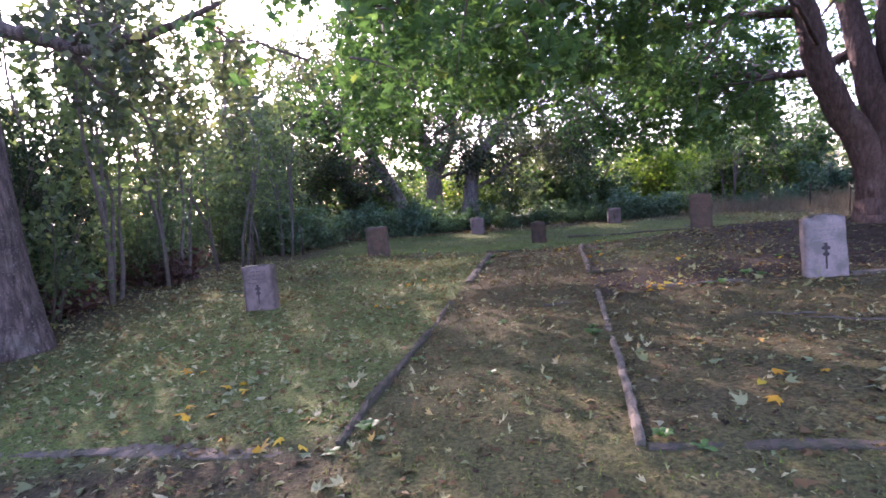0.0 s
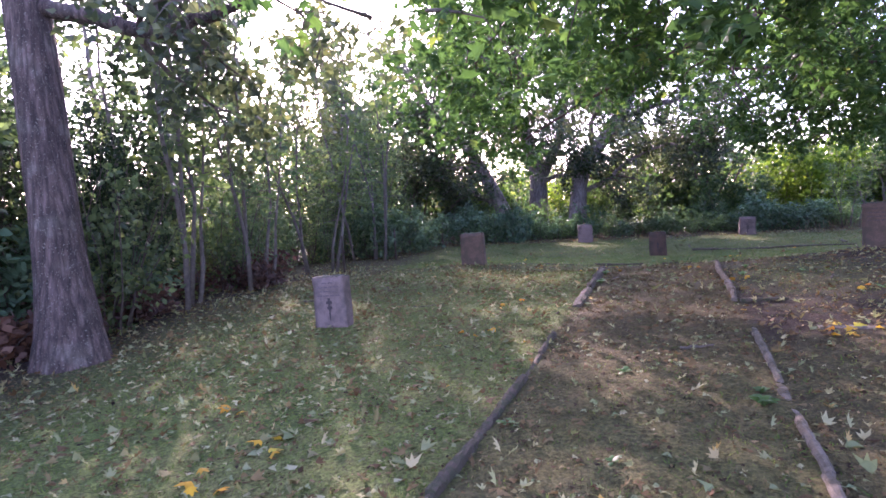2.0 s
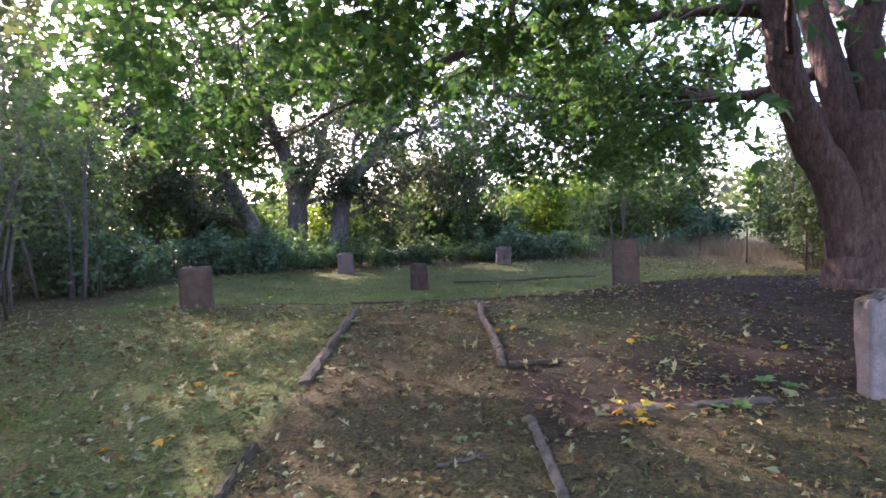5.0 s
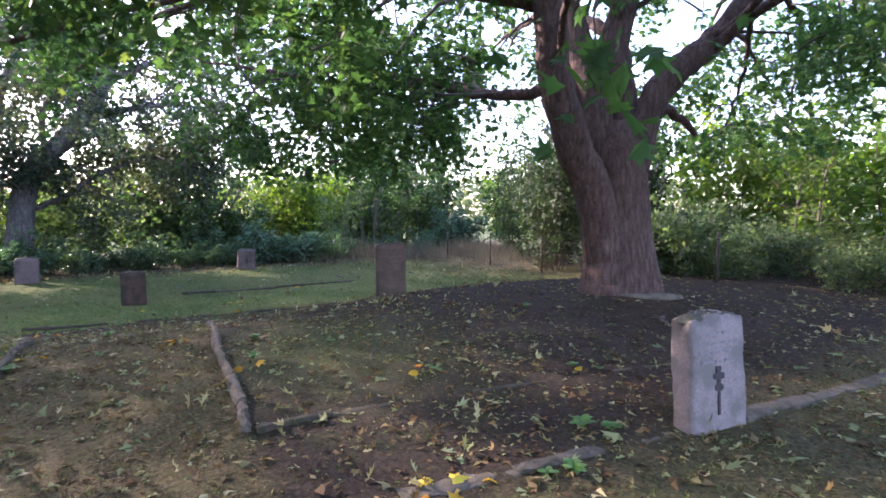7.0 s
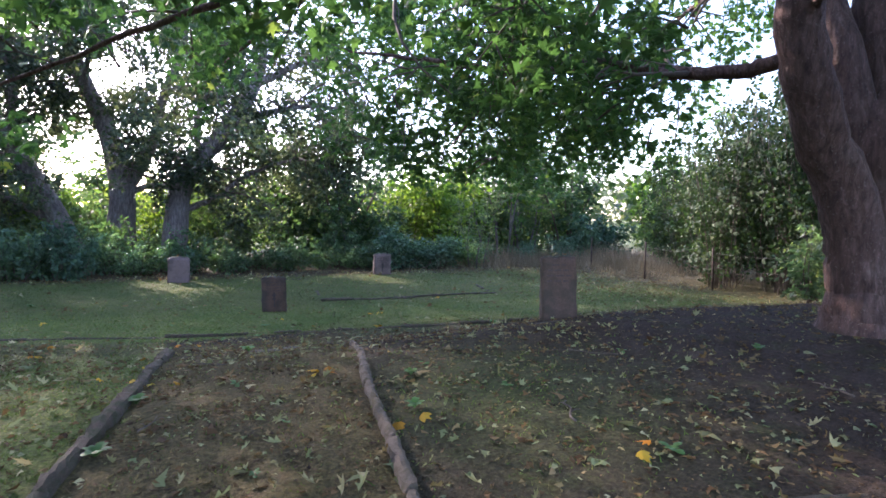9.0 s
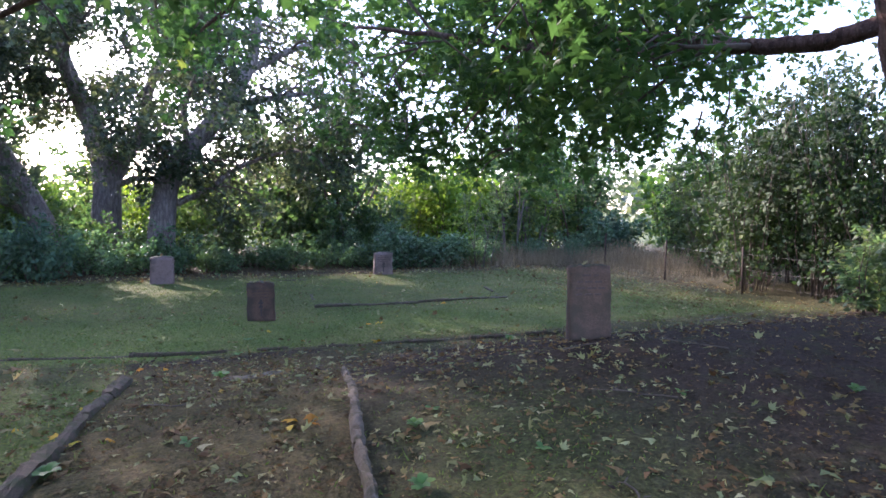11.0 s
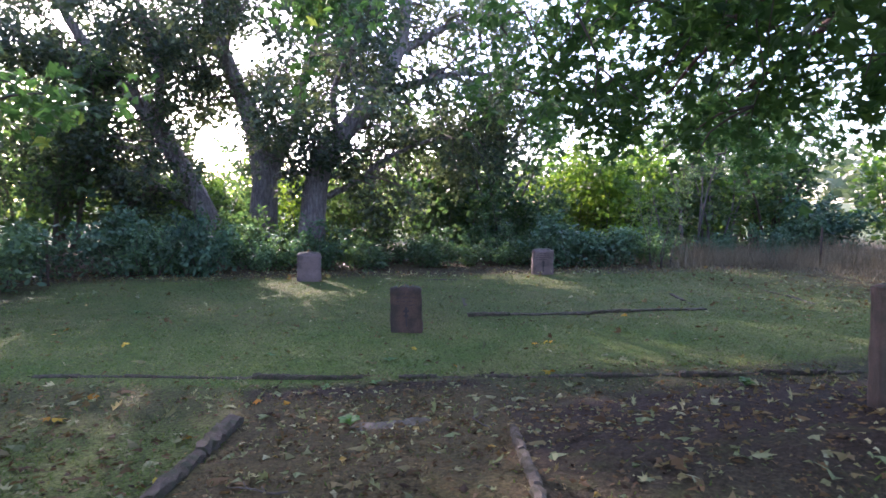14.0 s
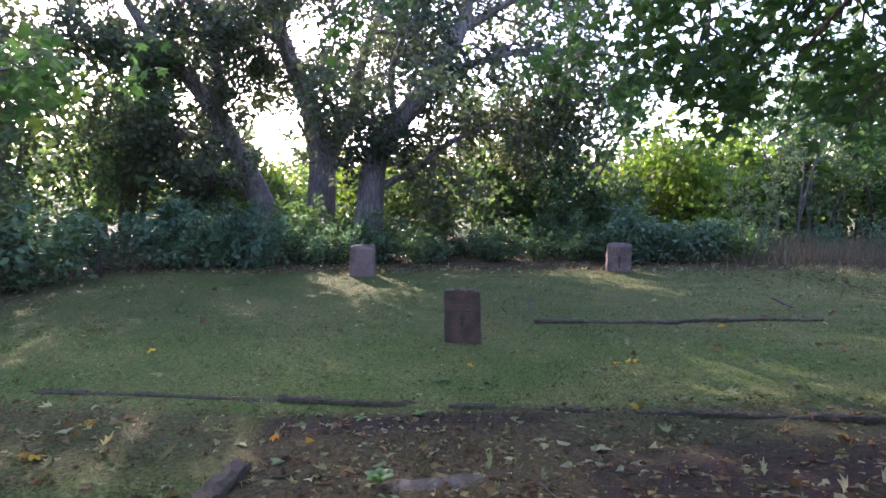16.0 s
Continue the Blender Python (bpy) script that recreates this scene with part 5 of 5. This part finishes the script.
for i, (x, y, n, spread) in enumerate([(2.5, 6.55, 6, 0.12), (-1.64, 4.45, 2, 0.06), (-1.91, 4.05, 4, 0.1), (-0.82, 7.2, 4, 0.1), (-1.8, 4.62, 2, 0.08), (4.37, 7.52, 1, 0.0), (2.55, 6.84, 2, 0.08), (-0.22, 12.87, 2, 0.05), (-0.22, 13.32, 1, 0.02),
                                       (0.73, 12.37, 1, 0.0), (2.19, 10.42, 4, 0.09), (1.0, 10.75, 3, 0.1), (0.58, 11.37, 2, 0.12), (3.99, 14.79, 3, 0.09), (3.61, 13.62, 2, 0.07), (2.76, 14.0, 1, 0.0), (2.46, 14.77, 1, 0.0), (2.4, 9.1, 2, 0.1),
                                       (-2.3, 5.2, 2, 0.15), (-0.5, 8.4, 2, 0.1), (3.5, 8.2, 2, 0.15), (5.6, 16.1, 1, 0.0), (-0.6, 15.2, 1, 0.0), (-1.6, 16.2, 1, 0.0), (2.3, 3.6, 4, 0.25), (1.1, 13.2, 2, 0.12), (-1.1, 3.3, 4, 0.2), (4.6, 12.9, 1, 0.0)]):
    rng = random.Random(300 + i)
    for k in range(n):
        fallen_leaf(x + rng.gauss(0, spread), y + rng.gauss(0, spread), rng.uniform(0.075, 0.125), 500 + i * 9 + k, YELLOW, "bright yellow-orange fallen maple leaf on the ground")


def weed_kind(seed, n, size, up):
    rng = random.Random(seed)
    root = empty("weed_plant")
    outline = [(0, 0), (0.1, 0.12), (0.26, 0.4), (0.3, 0.65), (0.16, 0.88), (0, 1.0), (-0.16, 0.88), (-0.3, 0.65), (-0.26, 0.4), (-0.1, 0.12)]
    rings = [(x, y, up * math.sin(y * 2.4) * 0.8 - 0.25 * abs(x)) for x, y in outline]
    rings.append((0, 0.55, up * math.sin(0.55 * 2.4) * 0.8 + 0.02))
    faces = [i for k in range(10) for i in (k, (k + 1) % 10, 10)]
    me = mesh_of("leaf", np.array(rings) * size, faces, [3] * 10, WEED, [rng.random()] * 11, smooth=True)
    for k in range(n):
        ob = part("leaf", me, root)
        ob.matrix_basis = pose(0, 0, 0.005 + 0.012 * rng.random(), rng.gauss(8, 10), rng.gauss(0, 8), k * 137.5 + rng.gauss(0, 12)) @ Matrix.Scale(rng.uniform(0.6, 1.15), 4)
    return root


weeds = [weed_kind(5, 9, 0.085, 0.35), weed_kind(6, 14, 0.095, 0.6), weed_kind(7, 7, 0.075, 0.25)]
WEED_PLACES = [(0.98, 14.65, 2), (2.16, 14.34, 0), (1.75, 12.5, 1), (1.56, 13.54, 0), (1.97, 13.58, 0), (1.34, 5.32, 1), (1.28, 5.1, 1), (0.54, 5.83, 0), (3.55, 6.83, 1), (3.66, 6.7, 1), (3.1, 6.5, 1), (3.0, 6.58, 0), (2.45, 9.4, 1), (3.2, 9.5, 0), (4.36, 7.6, 1),
               (4.5, 7.45, 0), (3.5, 8.25, 0), (1.66, 9.5, 2), (0.8, 10.3, 1), (0.66, 9.45, 1), (1.4, 8.88, 2), (1.45, 10.46, 0), (-1.13, 17.17, 1), (2.9, 10.3, 0), (2.7, 10.1, 1), (4.49, 9.77, 0), (5.47, 9.24, 1), (-0.55, 3.55, 1), (-0.75, 3.3, 0), (1.15, 3.05, 1), (1.3, 2.9, 0), (-0.3, 4.9, 0), (0.3, 4.4, 2), (4.9, 12.7, 1), (-1.0, 5.6, 2), (-2.0, 6.2, 0)]
started = set()
for i, (x, y, k) in enumerate(WEED_PLACES):
    rng = random.Random(700 + i)
    m = pose(x, y, gz(x, y), 0, 0, rng.uniform(0, 360)) @ Matrix.Scale(rng.uniform(0.65, 1.05), 4)
    if k not in started:
        started.add(k)
        weeds[k].matrix_basis = m
        tagged(weeds[k], "small green weed rosette growing in the ground", "weed", "weeds on the ground")
    else:
        copy_thing(weeds[k], m)


# ---- fence ----
def fence(points, label, posts_high, seed):
    rng = random.Random(seed)
    root = empty("wire_fence", pose(points[0][0], points[0][1], gz(*points[0])))
    tagged(root, label, "fence")
    inv = root.matrix_basis.inverted()
    tops = []
    for x, y in points:
        t = Tubes()
        z = gz(x, y)
        dx, dy = rng.gauss(0, 0.02), rng.gauss(0, 0.02)
        t.add([inv @ Vector((x, y, z - 0.2)), inv @ Vector((x + dx / 2, y + dy / 2, z + posts_high / 2)), inv @ Vector((x + dx, y + dy, z + posts_high)), inv @ Vector((x + dx, y + dy, z + posts_high + 0.012))], [0.024, 0.024, 0.023, 0.014], 8)
        part("post", t.mesh("post", RUST), root)
        tops.append((x, y, z))
    for (a, b) in zip(tops, tops[1:]):
        for f in (0.25, 0.55, 0.88):
            t = Tubes()
            pts = []
            for i in range(7):
                s = i / 6
                pts.append(inv @ Vector((a[0] + (b[0] - a[0]) * s, a[1] + (b[1] - a[1]) * s, a[2] + (b[2] - a[2]) * s + posts_high * f - 0.05 * math.sin(math.pi * s))))
            t.add(pts, [0.0016] * 7, 4)
            part("wire", t.mesh("wire", WIRE), root)


fence([(12.9, 20.65), (12.2, 17.6), (11.9, 15.2), (11.6, 12.8)], "rusty fence posts with slack wire by the thicket", 0.95, 1)
fence([(9.6, 9.3), (9.55, 6.9), (9.5, 4.4)], "rusty fence posts with slack wire before the shrubs", 0.8, 2)
fence([(-3.5, 19.9), (-4.3, 17.0), (-4.8, 14.2)], "rusty fence posts with slack wire beside the hedge", 0.85, 3)


# ---- sticks and a flat stone ----
def stick(x, y, length, turn, seed, thick=0.008):
    """A fallen twig with one or two side shoots, lying on the ground."""
    rng = random.Random(seed)
    t = Tubes()
    pts = [Vector((length * (k / 6 - 0.5), rng.gauss(0, 0.018), 0.012 + rng.random() * 0.012)) for k in range(7)]
    t.add(pts, [thick * (1 - 0.1 * k) for k in range(7)], 6)
    for k in (2, 4):
        side = rng.choice((-1, 1))
        t.add([pts[k], pts[k] + Vector((length * 0.1, side * length * 0.08, 0.01)), pts[k] + Vector((length * 0.16, side * length * 0.17, 0.004))], [thick * 0.55, thick * 0.4, thick * 0.2], 5)
    ob = new("fallen_twig", t.mesh("fallen_twig", TWIG))
    ob.matrix_basis = pose(x, y, gz(x, y), 0, 0, turn)
    tagged(ob, "thin grey-brown fallen twig lying among dead leaves", "twig", "fallen twigs")


for i, (x, y, length, turn) in enumerate([(4.2, 9.9, 0.55, 140), (3.3, 8.9, 0.4, 60), (1.2, 6.4, 0.3, 20), (5.4, 10.6, 0.7, 120), (3.0, 5.1, 0.5, 165), (3.4, 4.7, 0.8, 150), (-1.6, 8.6, 0.35, 30), (2.6, 12.2, 0.4, 95), (6.2, 8.0, 0.6, 35), (0.9, 9.8, 0.28, 70),
                                         (4.6, 11.0, 0.45, 10), (-2.6, 10.2, 0.4, 110), (1.3, 11.3, 0.3, 160), (5.1, 8.4, 0.35, 80), (-3.4, 9.4, 0.5, 15), (6.6, 11.6, 0.6, 150)]):
    stick(x, y, length, turn, 900 + i, 0.006 + 0.003 * (i % 3))


def flat_stone(x, y, length, width, high, turn, seed):
    bm = bmesh.new()
    bmesh.ops.create_icosphere(bm, subdivisions=3, radius=1.0)
    for v in bm.verts:
        q = v.co * 1.6 + Vector((seed, 2, 5))
        v.co *= 1 + 0.22 * noise.noise(q) + 0.06 * noise.noise(q * 3)
        v.co = Vector((v.co.x * length / 2, v.co.y * width / 2, max(-0.6, min(0.75, v.co.z)) * high))
    me = bpy.data.meshes.new("flat_stone")
    bm.to_mesh(me)
    bm.free()
    me.materials.append(KERB_PALE)
    me.polygons.foreach_set("use_smooth", np.ones(len(me.polygons), bool))
    ob = new("flat_stone", me)
    ob.matrix_basis = pose(x, y, gz(x, y) + 0.01, 0, 0, turn)
    tagged(ob, "flat pale stone half sunk at the foot of the maple", "stone")


flat_stone(7.02, 8.72, 0.75, 0.26, 0.055, -38, 4)


# ---- leaves on the stones' tops ----
for i, (x, y, top, turn) in enumerate([(2.44, 15.6, 0.555, 10), (2.55, 15.58, 0.55, 70), (2.36, 15.61, 0.55, 130), (2.5, 15.62, 0.56, 200), (-2.47, 7.83, 0.615, 40), (1.02, 19.95, 0.56, 90), (5.72, 20.31, 0.54, 20), (4.95, 11.46, 0.735, 60), (5.13, 11.44, 0.735, 150)]):
    me = leaves_mesh("leaf_on_stone", np.zeros((1, 3)), [0.075 + 0.01 * (i % 3)], CURL_SHAPE, CURLED, np.random.RandomState(820 + i), 0.85, -0.5)
    ob = new("leaf_on_stone", me)
    ob.matrix_basis = pose(x, y, gz(x, y) + top, 0, 0, turn)
    tagged(ob, "dry curled leaf lying on top of a gravestone", "leaf", "leaves on gravestones")
